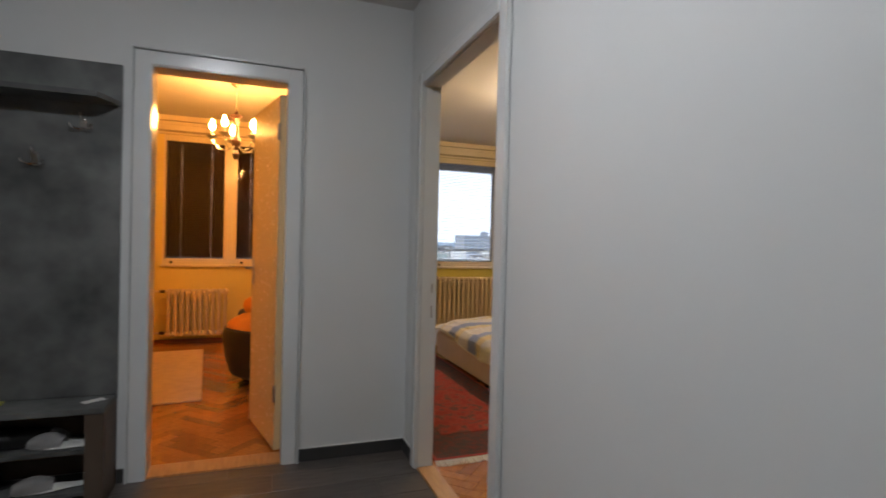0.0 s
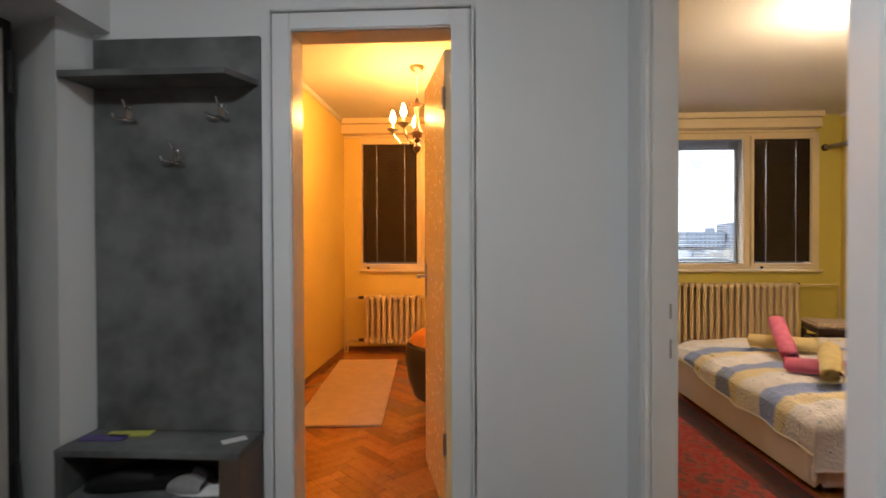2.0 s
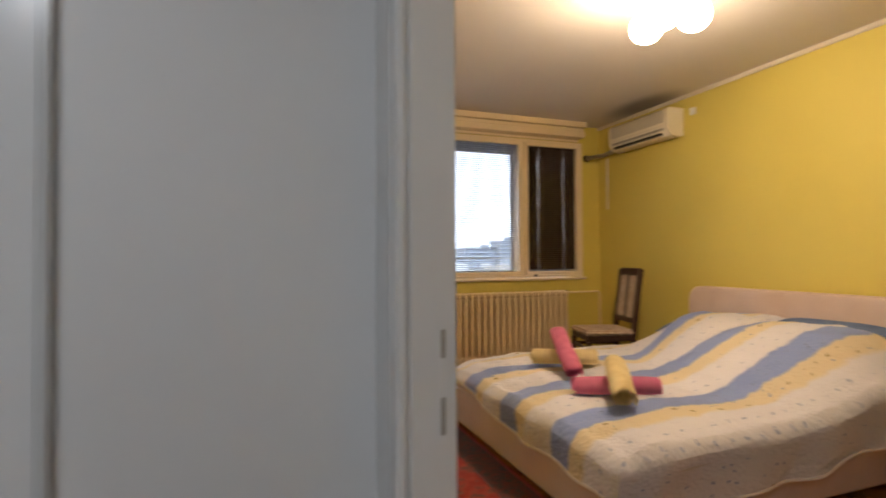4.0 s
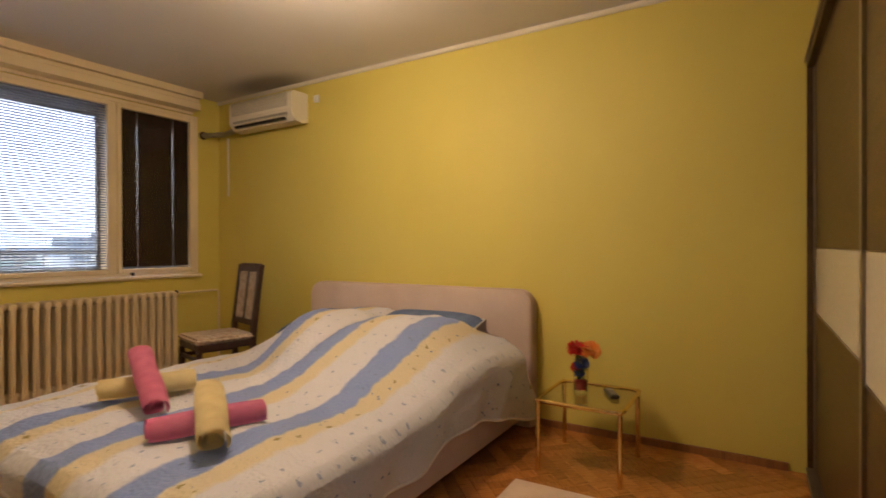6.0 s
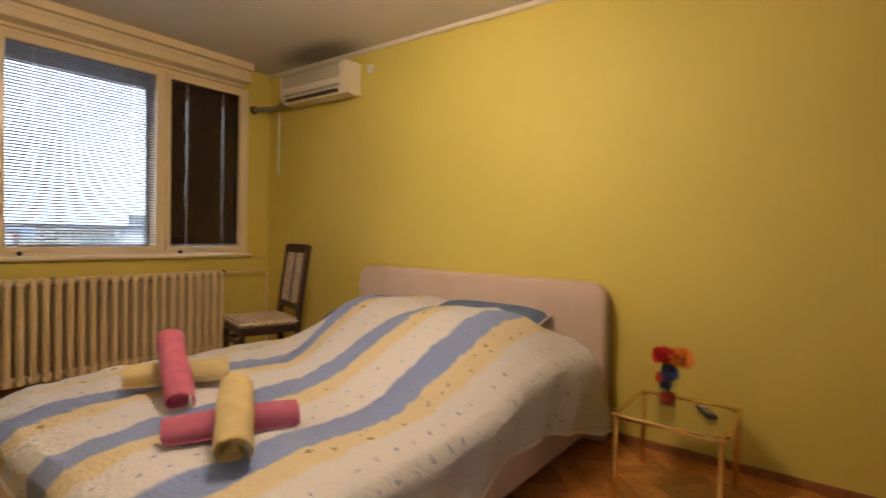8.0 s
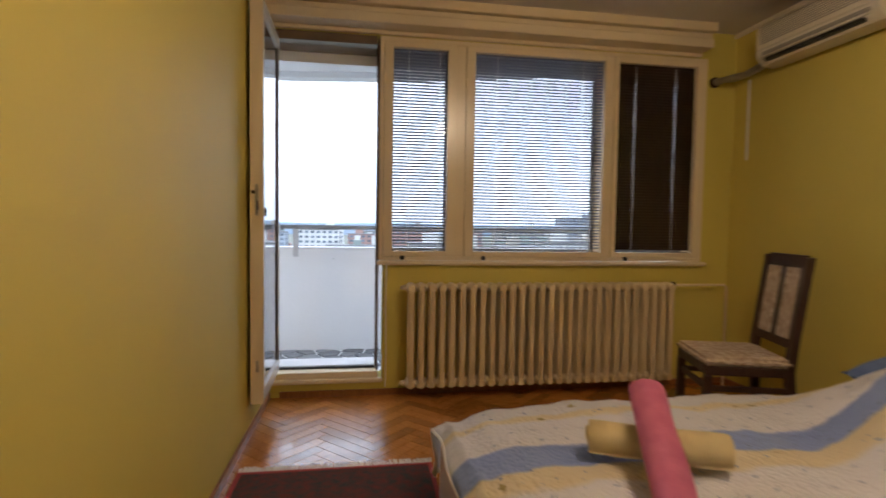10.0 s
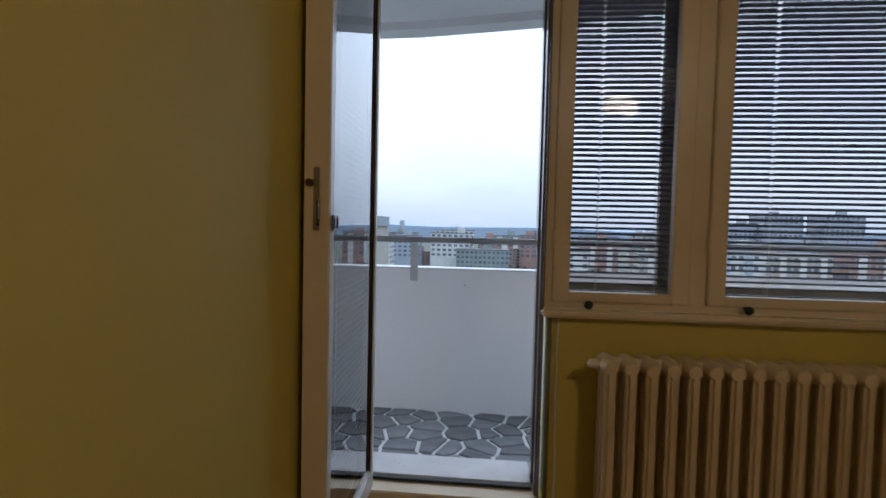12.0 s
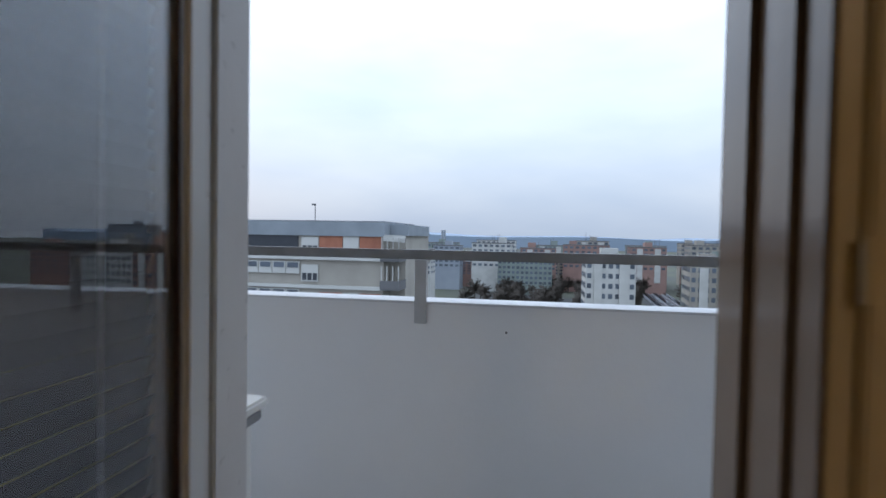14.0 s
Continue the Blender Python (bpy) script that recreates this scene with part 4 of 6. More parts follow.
def cloth(x0, x1, over, foot, zlow, nx, ny, lift, seed, ruffle, back=0.0, push=0.045, fall=0.0, flare=0.0):
    """A cover laid over the bed: it hangs at both sides by over and at the foot by foot."""
    bm = bmesh.new()
    uvl = bm.loops.layers.uv.new("UVMap")
    grid, uvs = [], {}
    width = BHW + over
    for i in range(nx + 1):
        row = []
        for j in range(ny + 1):
            c = -width + 2 * width * j / ny
            a = -foot + (x1 - back * smooth(0.12, 0.50, -c) * (1 - 0.75 * smooth(0.66, 0.84, -c)) - x0 + foot) * i / nx
            if abs(c) > BHW:
                c = math.copysign(BHW + (abs(c) - BHW) * (1 + 0.75 * smooth(3.3, 4.2, x0 + a) * (c < 0)), c)
            if a < 0:
                a *= 1 - fall * smooth(-0.2, 0.75, c)
            drop_y, drop_x = max(0, abs(c) - BHW), max(0, -a)
            x, y = x0 + max(a, 0), BYC + max(-BHW, min(BHW, c))
            drop = max(drop_x, drop_y) + 0.25 * min(drop_x, drop_y)
            near = smooth(0, 0.05, drop)
            wave = noise.noise(Vector((a * 3.1 + seed, c * 3.4, seed))) * 0.018 + noise.noise(Vector((a * 9 + seed, c * 8, seed))) * 0.010 + noise.noise(Vector((a * 22, c * 20, seed))) * 0.004
            fold = ruffle * near * (math.sin(a * 15 + 11 * abs(c) + 3 * noise.noise(Vector((a * 2, c * 2, seed)))) if drop_y > drop_x else math.sin(c * 15 + 3 * noise.noise(Vector((c * 2, a, seed)))))
            out = push * near + fold * min(1, drop / 0.2) + (flare * smooth(3.45, 4.1, x) * min(1, drop / 0.3) if c < 0 else 0)
            if drop_y > 0:
                y += math.copysign(out + 0.02 * drop_y, c)
            if drop_x > 0:
                x -= out + 0.02 * drop_x
            z = bed_top(x, y) + lift - 0.93 * max(0, drop - 0.01) - 0.015 * near + wave * (1 - 0.6 * near)
            z = max(z, zlow + 0.02 * math.sin(c * 9 + seed) + 0.02 * math.sin(a * 8))
            v = bm.verts.new((x, y, z))
            uvs[v] = (c, a)
            row.append(v)
        grid.append(row)
    for i in range(nx):
        for j in range(ny):
            f = bm.faces.new((grid[i][j], grid[i + 1][j], grid[i + 1][j + 1], grid[i][j + 1]))
            for lp in f.loops:
                lp[uvl].uv = uvs[lp.vert]
    hems = [[grid[i][0].co.copy() for i in range(nx + 1)], [v.co.copy() for v in grid[0]]]
    bmesh.ops.solidify(bm, geom=list(bm.faces), thickness=0.008)
    return bm, hems


sheet = thing("bed_sheet", "crumpled white cotton sheet hanging below the quilt on the bed", "bed sheet")
part("cloth", cloth(BX0 + 0.02, 3.4, 0.06, 0.33, 0.17, 40, 60, -0.030, 3.0, 0.010, 0.0, 0.045)[0], M_SHEET, sheet)
quilt = thing("quilt", "white quilted bedspread with blue and yellow floral stripes on the bed", "quilt")
cover, hems = cloth(BX0 - 0.02, 4.272, 0.24, 0.17, 0.09, 130, 130, 0.0, 7.0, 0.018, 0.28, 0.05, 0.75, 0.06)
M_QUILT = quilt_material()
part("cover", cover, M_QUILT, quilt)
for hem in hems:
    bm = bmesh.new()
    tube(bm, hem, 0.006, 6)
    part("hem", bm, M_SHEET, quilt, "white stitched hem")

for y, x, tilt in ((3.69, 4.04, 4), (4.44, 4.04, 0)):
    p = thing("pillow", "blue patterned pillow with white piping tucked under the quilt", "pillow", (x, y, 0.615 if y < 4 else 0.575), turn=tilt, group="pillows on the bed")
    bm = bmesh.new()
    n1, n2 = 16, 22
    for sgn in (1, -1):
        g = []
        for i in range(n1 + 1):
            row = []
            for j in range(n2 + 1):
                u, v = -1 + 2 * i / n1, -1 + 2 * j / n2
                th = 0.075 * (max(0, (1 - u ** 4) * (1 - v ** 4))) ** 0.55
                pinch = 1 - 0.05 * (1 - v * v)
                row.append(bm.verts.new((u * 0.22 * pinch, v * 0.36 * (1 - 0.05 * (1 - u * u)), sgn * th + 0.05 * u)))
            g.append(row)
        for i in range(n1):
            for j in range(n2):
                bm.faces.new((g[i][j], g[i + 1][j], g[i + 1][j + 1], g[i][j + 1]))
    bmesh.ops.remove_doubles(bm, verts=list(bm.verts), dist=0.0005)
    part("case", bm, M_PILLOW, p)
    bm = bmesh.new()
    tube(bm, [(-0.215, -0.355, -0.05), (0, -0.345, 0), (0.215, -0.355, 0.05)], 0.005, 6)
    tube(bm, [(0.217, -0.355, 0.05), (0.21, 0, 0.05), (0.217, 0.355, 0.05)], 0.005, 6)
    part("piping", bm, M_SHEET, p, "white piping")


def towel(label, material, a, b, r, flat=0.8, seed=1.0):
    """A loosely rolled towel from a to b: a thick sheet wound up, so that its ends show the open roll."""
    a, b = Vector(a), Vector(b)
    d = (b - a).normalized()
    side = d.cross(Vector((0, 0, 1))).normalized()
    up = side.cross(d)
    ln = (b - a).length
    t = thing("rolled_towel", label, "towel", a, group="rolled towels on the bed")
    bm = bmesh.new()
    turns, n, ns, grid = 2.6, 96, 18, []
    for k in range(n + 1):
        q = 2 * math.pi * turns * k / n - 0.6
        w = (1 - 0.86 * (k / n) ** 0.9)
        row = []
        for i in range(ns + 1):
            u = i / ns
            crush = 1 + 0.10 * noise.noise(Vector((math.cos(q) * 1.4, math.sin(q) * 1.4, u * 3 + seed))) + (0.16 * (k / n) * math.sin(q * 1.7 + seed))
            soft = 1 - 0.05 * (2 * u - 1) ** 6
            rr = r * w * crush * soft
            shift = 0.012 * (k / n) * math.cos(q * 0.5 + seed) * (1 if i == ns else -1 if i == 0 else 0)
            cs, sn = math.cos(q), math.sin(q)
            low = sn if sn > -0.72 else -0.72 - 0.15 * (-sn - 0.72)
            row.append(bm.verts.new(d * (ln * u + shift) + side * (cs * rr) + up * (low * rr * flat)))
        grid.append(row)
    for p0, p1 in zip(grid, grid[1:]):
        for i in range(ns):
            bm.faces.new((p0[i], p0[i + 1], p1[i + 1], p1[i]))
    edge = [v.co.copy() for v in grid[0]]
    bmesh.ops.solidify(bm, geom=list(bm.faces), thickness=0.007)
    part("roll", bm, material, t)
    bm = bmesh.new()
    tube(bm, edge, 0.0035, 6)
    part("woven_edge", bm, material, t)
    return t


towel("pale yellow rolled towel lying across the quilt under a pink one", M_YTOWEL, (2.46, 4.355, 0.500), (2.82, 4.20, 0.500), 0.066, 0.84, 2.0)
towel("pale yellow rolled towel resting on top of a pink one", M_YTOWEL, (2.37, 3.40, 0.492), (2.555, 3.70, 0.575), 0.066, 0.84, 5.3)
towel("pink rolled towel leaning over the yellow one on the quilt", M_PINK, (2.495, 3.96, 0.478), (2.63, 4.34, 0.645), 0.060, 0.82, 8.1)
towel("pink rolled towel lying on the quilt beneath a yellow one", M_PINK, (2.325, 3.715, 0.484), (2.705, 3.56, 0.484), 0.060, 0.82, 3.7)

# side table
tab = thing("side_table", "small brass side table with a smoked glass top beside the bed", "side table", (3.985, 2.60, 0))
X, Y, Z = 0.222, 0.212, 0.36
bm = bmesh.new()
c = 0.05
loop = [(-X + c, -Y), (X - c, -Y), (X - c * 0.3, -Y + c * 0.3), (X, -Y + c), (X, Y - c), (X - c * 0.3, Y - c * 0.3), (X - c, Y), (-X + c, Y), (-X + c * 0.3, Y - c * 0.3), (-X, Y - c), (-X, -Y + c), (-X + c * 0.3, -Y + c * 0.3), (-X + c, -Y)]
tube(bm, [(x, y, Z) for x, y in loop], 0.0108, 10)
part("top_frame", bm, M_BRASS, tab)
part("tabletop", bbox(-X + 0.008, X - 0.008, -Y + 0.008, Y - 0.008, Z - 0.006, Z + 0.001, 0.001), M_TGLASS, tab, "smoked glass tabletop", smooth=False)
for sx in (-1, 1):
    for sy in (-1, 1):
        bm = bmesh.new()
        q = Vector((sx * (X - 0.012), sy * (Y - 0.012), 0))
        tube(bm, [q, q + Vector((0, 0, Z))], 0.0128, 12)
        lathe(bm, [(0.013, Z - 0.008), (0.018, Z), (0.018, Z + 0.006), (0.01, Z + 0.012)], q, 12)
        part("leg", bm, M_BRASS, tab)

vase = thing("flower_vase", "clear glass vase with red, orange and blue flowers on a table", "flower vase", (4.04, 2.66, Z + 0.0015))
bm = bmesh.new()
lathe(bm, [(0.030, 0.0), (0.0365, 0.003), (0.0365, 0.012), (0.037, 0.118), (0.0345, 0.119), (0.034, 0.012)], n=24)
part("body", bm, M_GLASS, vase, "clear glass body")
bm = bmesh.new()
lathe(bm, [(0.0325, 0.0135), (0.0325, 0.060), (0.026, 0.064)], n=20)
part("filling", bm, M_VASERED, vase, "red filling in the vase")
rnd = random.Random(4)


def flower(label, material, centre, r, n, size):
    bm = bmesh.new()
    cc = Vector(centre)
    for k in range(n):
        d = Vector((rnd.gauss(0, 1), rnd.gauss(0, 1), rnd.gauss(0, 0.8))).normalized()
        u = d.orthogonal().normalized()
        w = d.cross(u)
        p = cc + d * r * rnd.uniform(0.35, 1)
        tip = p + d * size
        vs = [p - u * size * 0.3, p + u * size * 0.3, tip + u * size * 0.5 + w * size * 0.2, tip + d * size * 0.3, tip - u * size * 0.5 - w * size * 0.2]
        bm.faces.new([bm.verts.new(v) for v in vs])
    part("flower", bm, material, vase, label, smooth=False)


flower("red carnation", M_RED, (-0.014, 0.022, 0.228), 0.036, 260, 0.012)
flower("red carnation", M_RED, (0.005, 0.0, 0.222), 0.030, 160, 0.012)
flower("orange flower", M_ORPET, (0.015, -0.045, 0.224), 0.030, 90, 0.026)
flower("dark blue flower", M_BLUEPET, (0.0, -0.005, 0.150), 0.026, 120, 0.015)
flower("dark blue flower", M_BLUEPET, (0.004, 0.006, 0.095), 0.020, 90, 0.012)
flower("small red flower", M_RED, (-0.01, 0.03, 0.125), 0.015, 60, 0.012)
bm = bmesh.new()
for k in range(9):
    a = rnd.uniform(0, 6.28)
    tube(bm, [(0.01 * math.cos(a), 0.01 * math.sin(a), 0.03), (0.02 * math.cos(a), 0.02 * math.sin(a), 0.13), (0.025 * math.cos(a), 0.03 * math.sin(a), 0.20)], 0.0018, 5)
for k in range(40):
    p = Vector((rnd.gauss(0, 0.014), rnd.gauss(0, 0.018), rnd.uniform(0.09, 0.2)))
    d = Vector((rnd.gauss(0, 1), rnd.gauss(0, 1), rnd.uniform(-0.2, 0.8))).normalized() * 0.028
    s = d.cross(Vector((0, 0, 1))) * 0.3
    bm.faces.new([bm.verts.new(v) for v in (p, p + d * 0.5 + s, p + d, p + d * 0.5 - s)])
part("stems_and_leaves", bm, M_GREEN, vase, "green stems and leaves", smooth=False)

rem = thing("remote_control", "black air-conditioner remote control lying on the glass table", "remote control", (4.04, 2.50, Z + 0.002), turn=28)
part("body", bbox(-0.075, 0.075, -0.024, 0.024, 0, 0.02, 0.006, 3), M_PHONE, rem)
part("display", bbox(0.025, 0.062, -0.016, 0.016, 0.0202, 0.0212, 0.0004), M_ACG, rem, "grey display")
for k in range(3):
    for j in range(2):
        part("button", bbox(-0.05 + 0.02 * k, -0.038 + 0.02 * k, -0.013 + 0.016 * j, -0.003 + 0.016 * j, 0.0202, 0.0225, 0.001), M_ACG, rem)

# dining chair in the corner
chair = thing("dining_chair", "dark-stained wooden dining chair with patterned seat and striped upholstered back", "chair", (3.79, 5.40, 0), turn=-15)
part("seat", bbox(-0.235, 0.20, -0.215, 0.215, 0.435, 0.478, 0.016, 3), M_SEATF, chair, "patterned beige seat cushion")
part("seat_frame", boxes([(-0.225, 0.19, -0.205, -0.18, 0.385, 0.434), (-0.225, 0.19, 0.18, 0.205, 0.385, 0.434), (-0.225, -0.20, -0.18, 0.18, 0.385, 0.434), (0.165, 0.19, -0.18, 0.18, 0.385, 0.434)], 0.004), M_DWOOD, chair)
for sy in (-1, 1):
    part("leg", bbox(-0.228, -0.188, sy * 0.19 - 0.02, sy * 0.19 + 0.02, 0, 0.386, 0.005), M_DWOOD, chair, "front leg")
    bm = bmesh.new()
    pts = [(0.225, 0), (0.19, 0.40), (0.20, 0.52), (0.235, 0.80), (0.262, 1.0)]
    skin(bm, [[bm.verts.new(v) for v in ((x - 0.022, sy * 0.185 - 0.02, z), (x + 0.018, sy * 0.185 - 0.02, z), (x + 0.018, sy * 0.185 + 0.02, z), (x - 0.022, sy * 0.185 + 0.02, z))] for x, z in pts])
    part("back_post", bm, M_DWOOD, chair)


def slope(name, y0, y1, z0, z1, th, m, label=""):
    bm = bmesh.new()
    rows = []
    for k in range(7):
        z = z0 + (z1 - z0) * k / 6
        x = 0.20 + (z - 0.52) * 0.128
        rows.append([bm.verts.new(v) for v in ((x - th, y0, z), (x + th, y0, z), (x + th, y1, z), (x - th, y1, z))])
    skin(bm, rows)
    part(name, bm, m, chair, label)


slope("top_rail", -0.165, 0.165, 0.945, 1.01, 0.014, M_DWOOD)
slope("lower_rail", -0.165, 0.165, 0.53, 0.575, 0.012, M_DWOOD)
slope("centre_slat", -0.028, 0.028, 0.575, 0.945, 0.011, M_DWOOD)
for y0, y1 in ((-0.155, -0.032), (0.032, 0.155)):
    slope("back_pad", y0, y1, 0.578, 0.942, 0.017, M_SEATF, "padded fabric back strip")
part("stretcher", boxes([(-0.20, 0.20, -0.20, -0.18, 0.30, 0.33), (-0.20, 0.20, 0.18, 0.20, 0.30, 0.33), (-0.215, -0.195, -0.17, 0.17, 0.30, 0.33)], 0.003), M_DWOOD, chair)

# wardrobe
WF, WX0, WX1, WT = 1.655, 1.88, 4.36, 2.02
wd = thing("wardrobe", "brown oak sliding-door wardrobe with a cream glass band and bronze profiles", "wardrobe", (0, 0, 0))
for nm, row in zip(("side_panel", "side_panel", "back_panel", "plinth", "top_panel"), [(WX0, WX0 + 0.02, SOUTH + 0.01, WF - 0.005, 0, WT), (WX1 - 0.02, WX1, SOUTH + 0.01, WF - 0.005, 0, WT), (WX0 + 0.02, WX1 - 0.02, SOUTH + 0.01, SOUTH + 0.02, 0, WT), (WX0 + 0.02, WX1 - 0.02, SOUTH + 0.02, WF - 0.005, 0, 0.06), (WX0 + 0.02, WX1 - 0.02, SOUTH + 0.02, WF - 0.005, WT - 0.03, WT)]):
    part(nm, boxes([row], 0.002), M_WARD, wd)
part("top_track", bbox(WX0, WX1, WF - 0.075, WF + 0.004, WT + 0.0005, WT + 0.022, 0.002), M_BRONZE, wd, "bronze top track")
part("bottom_track", bbox(WX0 + 0.021, WX1 - 0.021, WF - 0.075, WF + 0.002, 0.0605, 0.066, 0.001), M_BRONZE, wd, "bronze bottom track")
for x0, x1, y in ((2.79, WX1 - 0.022, WF - 0.03), (WX0 + 0.022, 2.86, WF)):
    d = part("sliding_door", boxes([(x0 + 0.034, x1 - 0.034, y - 0.018, y - 0.008, 0.075, 0.815), (x0 + 0.034, x1 - 0.034, y - 0.018, y - 0.008, 1.125, WT - 0.035)], 0.001), M_WARD, wd)
    part("glass_band", bbox(x0 + 0.034, x1 - 0.034, y - 0.018, y - 0.007, 0.819, 1.121, 0.001), M_WARDW, d, "cream lacquered glass band")
    for row in ((x0, x0 + 0.033, y - 0.025, y, 0.068, WT - 0.031), (x1 - 0.033, x1, y - 0.025, y, 0.068, WT - 0.031), (x0 + 0.034, x1 - 0.034, y - 0.022, y - 0.004, 0.068, 0.0745), (x0 + 0.034, x1 - 0.034, y - 0.022, y - 0.004, WT - 0.0345, WT - 0.031), (x0 + 0.034, x1 - 0.034, y - 0.0075, y - 0.004, 0.8155, 0.8185), (x0 + 0.034, x1 - 0.034, y - 0.0075, y - 0.004, 1.1215, 1.1245)):
        part("profile", boxes([row], 0.001), M_BRONZE, d, "bronze aluminium door profile")

# air conditioner, its hose and conduit
AY0, AY1, AZ0, AZ1 = 5.07, 5.86, 2.165, 2.420
ac = thing("air_conditioner", "yellowed white wall-mounted air conditioner above the bed near the corner", "air conditioner", (EAST, 0, 0))
bm = bmesh.new()
prof = [(-0.002, AZ0 + 0.015), (-0.06, AZ0), (-0.135, AZ0 + 0.012), (-0.172, AZ0 + 0.05), (-0.182, AZ0 + 0.075), (-0.183, AZ1 - 0.035), (-0.176, AZ1 - 0.012), (-0.158, AZ1), (-0.002, AZ1)]
skin(bm, [[bm.verts.new((x, y, z)) for x, z in prof] for y in (AY0, AY0 + 0.006, AY1 - 0.006, AY1)])
part("casing", bm, M_ACW, ac)
for k in range(9):
    z = AZ0 + 0.130 + k * 0.0125
    part("grille_slat", bbox(-0.186, -0.178, AY0 + 0.05, AY1 - 0.03, z, z + 0.006, 0.001), M_ACG, ac, "grey intake grille slat")
part("front_lip", bbox(-0.190, -0.178, AY0 + 0.004, AY1 - 0.004, AZ0 + 0.092, AZ0 + 0.108, 0.005), M_ACW, ac)
part("air_outlet", bbox(-0.176, -0.135, AY0 + 0.09, AY1 - 0.06, AZ0 + 0.024, AZ0 + 0.044, 0.004), M_PHONE, ac, "dark air outlet slot")
part("louvre", bbox(-0.184, -0.150, AY0 + 0.05, AY1 - 0.05, AZ0 + 0.046, AZ0 + 0.054, 0.002), M_ACW, ac)
part("display_strip", bbox(-0.1835, -0.175, AY0 + 0.05, AY1 - 0.05, AZ0 + 0.060, AZ0 + 0.082, 0.002), M_ACG, ac, "grey strip under the front panel")
part("socket_cover", bbox(-0.02, -0.001, AY0 - 0.14, AY0 - 0.08, AZ1 - 0.085, AZ1 - 0.025, 0.004), M_WHITEPL, ac, "small white junction box")
hose = thing("coolant_hose", "brown wrapped coolant hose from air conditioner through the window wall", "hose", (EAST, 0, 0))
bm = bmesh.new()
tube(bm, [(-0.06, 5.88, 2.225), (-0.06, 5.98, 2.205), (-0.07, 6.08, 2.19), (-0.10, 6.14, 2.185), (-0.15, 6.19, 2.18), (-0.17, 6.275, 2.18)], [0.022, 0.026, 0.022, 0.028, 0.022, 0.026], 12)
part("hose", bm, M_STEEL, hose)
bm = bmesh.new()
lathe(bm, [(0.038, -0.004), (0.036, 0.012)], (0, 0, 0), 14)
bm.transform(Matrix.Translation((-0.17, 6.262, 2.18)) @ Matrix.Rotation(radians(90), 4, "X"))
part("wall_collar", bm, M_DWOOD, hose)
cond = thing("cable_conduit", "thin white plastic cable conduit running down the yellow wall", "conduit", (EAST, 6.12, 0))
part("channel", bbox(-0.012, -0.001, -0.007, 0.007, 1.62, 2.17, 0.002), M_WHITEPL, cond)


# ---------- rugs ----------
def oriental():
    m = bpy.data.materials.new("oriental_rug_pile")
    m.use_nodes = True
    n, l = m.node_tree.nodes, m.node_tree.links
    b = n["Principled BSDF"]
    tc, vor, noi, r1, r2, mix, bp = (n.new("ShaderNode" + k) for k in ("TexCoord", "TexVoronoi", "TexNoise", "ValToRGB", "ValToRGB", "Mix", "Bump"))
    vor.inputs["Scale"].default_value, vor.distance = 9.5, "MANHATTAN"
    noi.inputs["Scale"].default_value, noi.inputs["Detail"].default_value = 16, 6
    l.new(tc.outputs["Object"], vor.inputs["Vector"])
    l.new(tc.outputs["Object"], noi.inputs["Vector"])
    e = r1.color_ramp.elements
    e[0].position, e[0].color, e[1].position, e[1].color = 0.42, (0.20, 0.026, 0.020, 1), 0.60, (0.10, 0.045, 0.035, 1)
    x = e.new(0.52)
    x.color = (0.25, 0.045, 0.030, 1)
    l.new(noi.outputs["Fac"], r1.inputs["Fac"])
    e = r2.color_ramp.elements
    r2.color_ramp.interpolation = "CONSTANT"
    e[0].color, e[1].position, e[1].color = (0.75, 0.75, 0.75, 1), 0.26, (0, 0, 0, 1)
    l.new(vor.outputs["Distance"], r2.inputs["Fac"])
    mix.data_type = "RGBA"
    mix.inputs["B"].default_value = (0.11, 0.09, 0.065, 1)
    l.new(r2.outputs["Color"], mix.inputs["Factor"])
    l.new(r1.outputs["Color"], mix.inputs["A"])
    l.new(mix.outputs["Result"], b.inputs["Base Color"])
    b.inputs["Roughness"].default_value, b.inputs["Specular IOR Level"].default_value = 0.95, 0.1
    fine = n.new("ShaderNodeTexNoise")
    fine.inputs["Scale"].default_value = 380
    l.new(tc.outputs["Object"], fine.inputs["Vector"])
    bp.inputs["Strength"].default_value, bp.inputs["Distance"].default_value = 0.8, 0.004
    l.new(fine.outputs["Fac"], bp.inputs["Height"])
    l.new(bp.outputs["Normal"], b.inputs["Normal"])
    return m


M_BORDER = mat("dark_rug_border", (0.13, 0.035, 0.028), (0.045, 0.045, 0.042), 0.95, 32, 0.8, 380, spec=0.1, bdist=0.004)
M_REDLINE = mat("red_rug_edge", (0.30, 0.03, 0.025), rough=0.95)
rug = thing("oriental_rug", "worn red oriental runner rug with dark border and white fringe", "rug", (1.23, 2.44, 0.011))
RW, RL = 0.87, 2.80
part("field", bbox(0.16, RW - 0.19, 0.34, RL - 0.36, 0.0, 0.011, 0.002), oriental(), rug, "red patterned field")
part("border", boxes([(0.02, 0.158, 0.02, RL - 0.02, 0, 0.010), (RW - 0.188, RW - 0.02, 0.02, RL - 0.02, 0, 0.010), (0.158, RW - 0.188, 0.02, 0.338, 0, 0.010), (0.158, RW - 0.188, RL - 0.358, RL - 0.02, 0, 0.010)]), M_BORDER, rug, "dark patterned border")
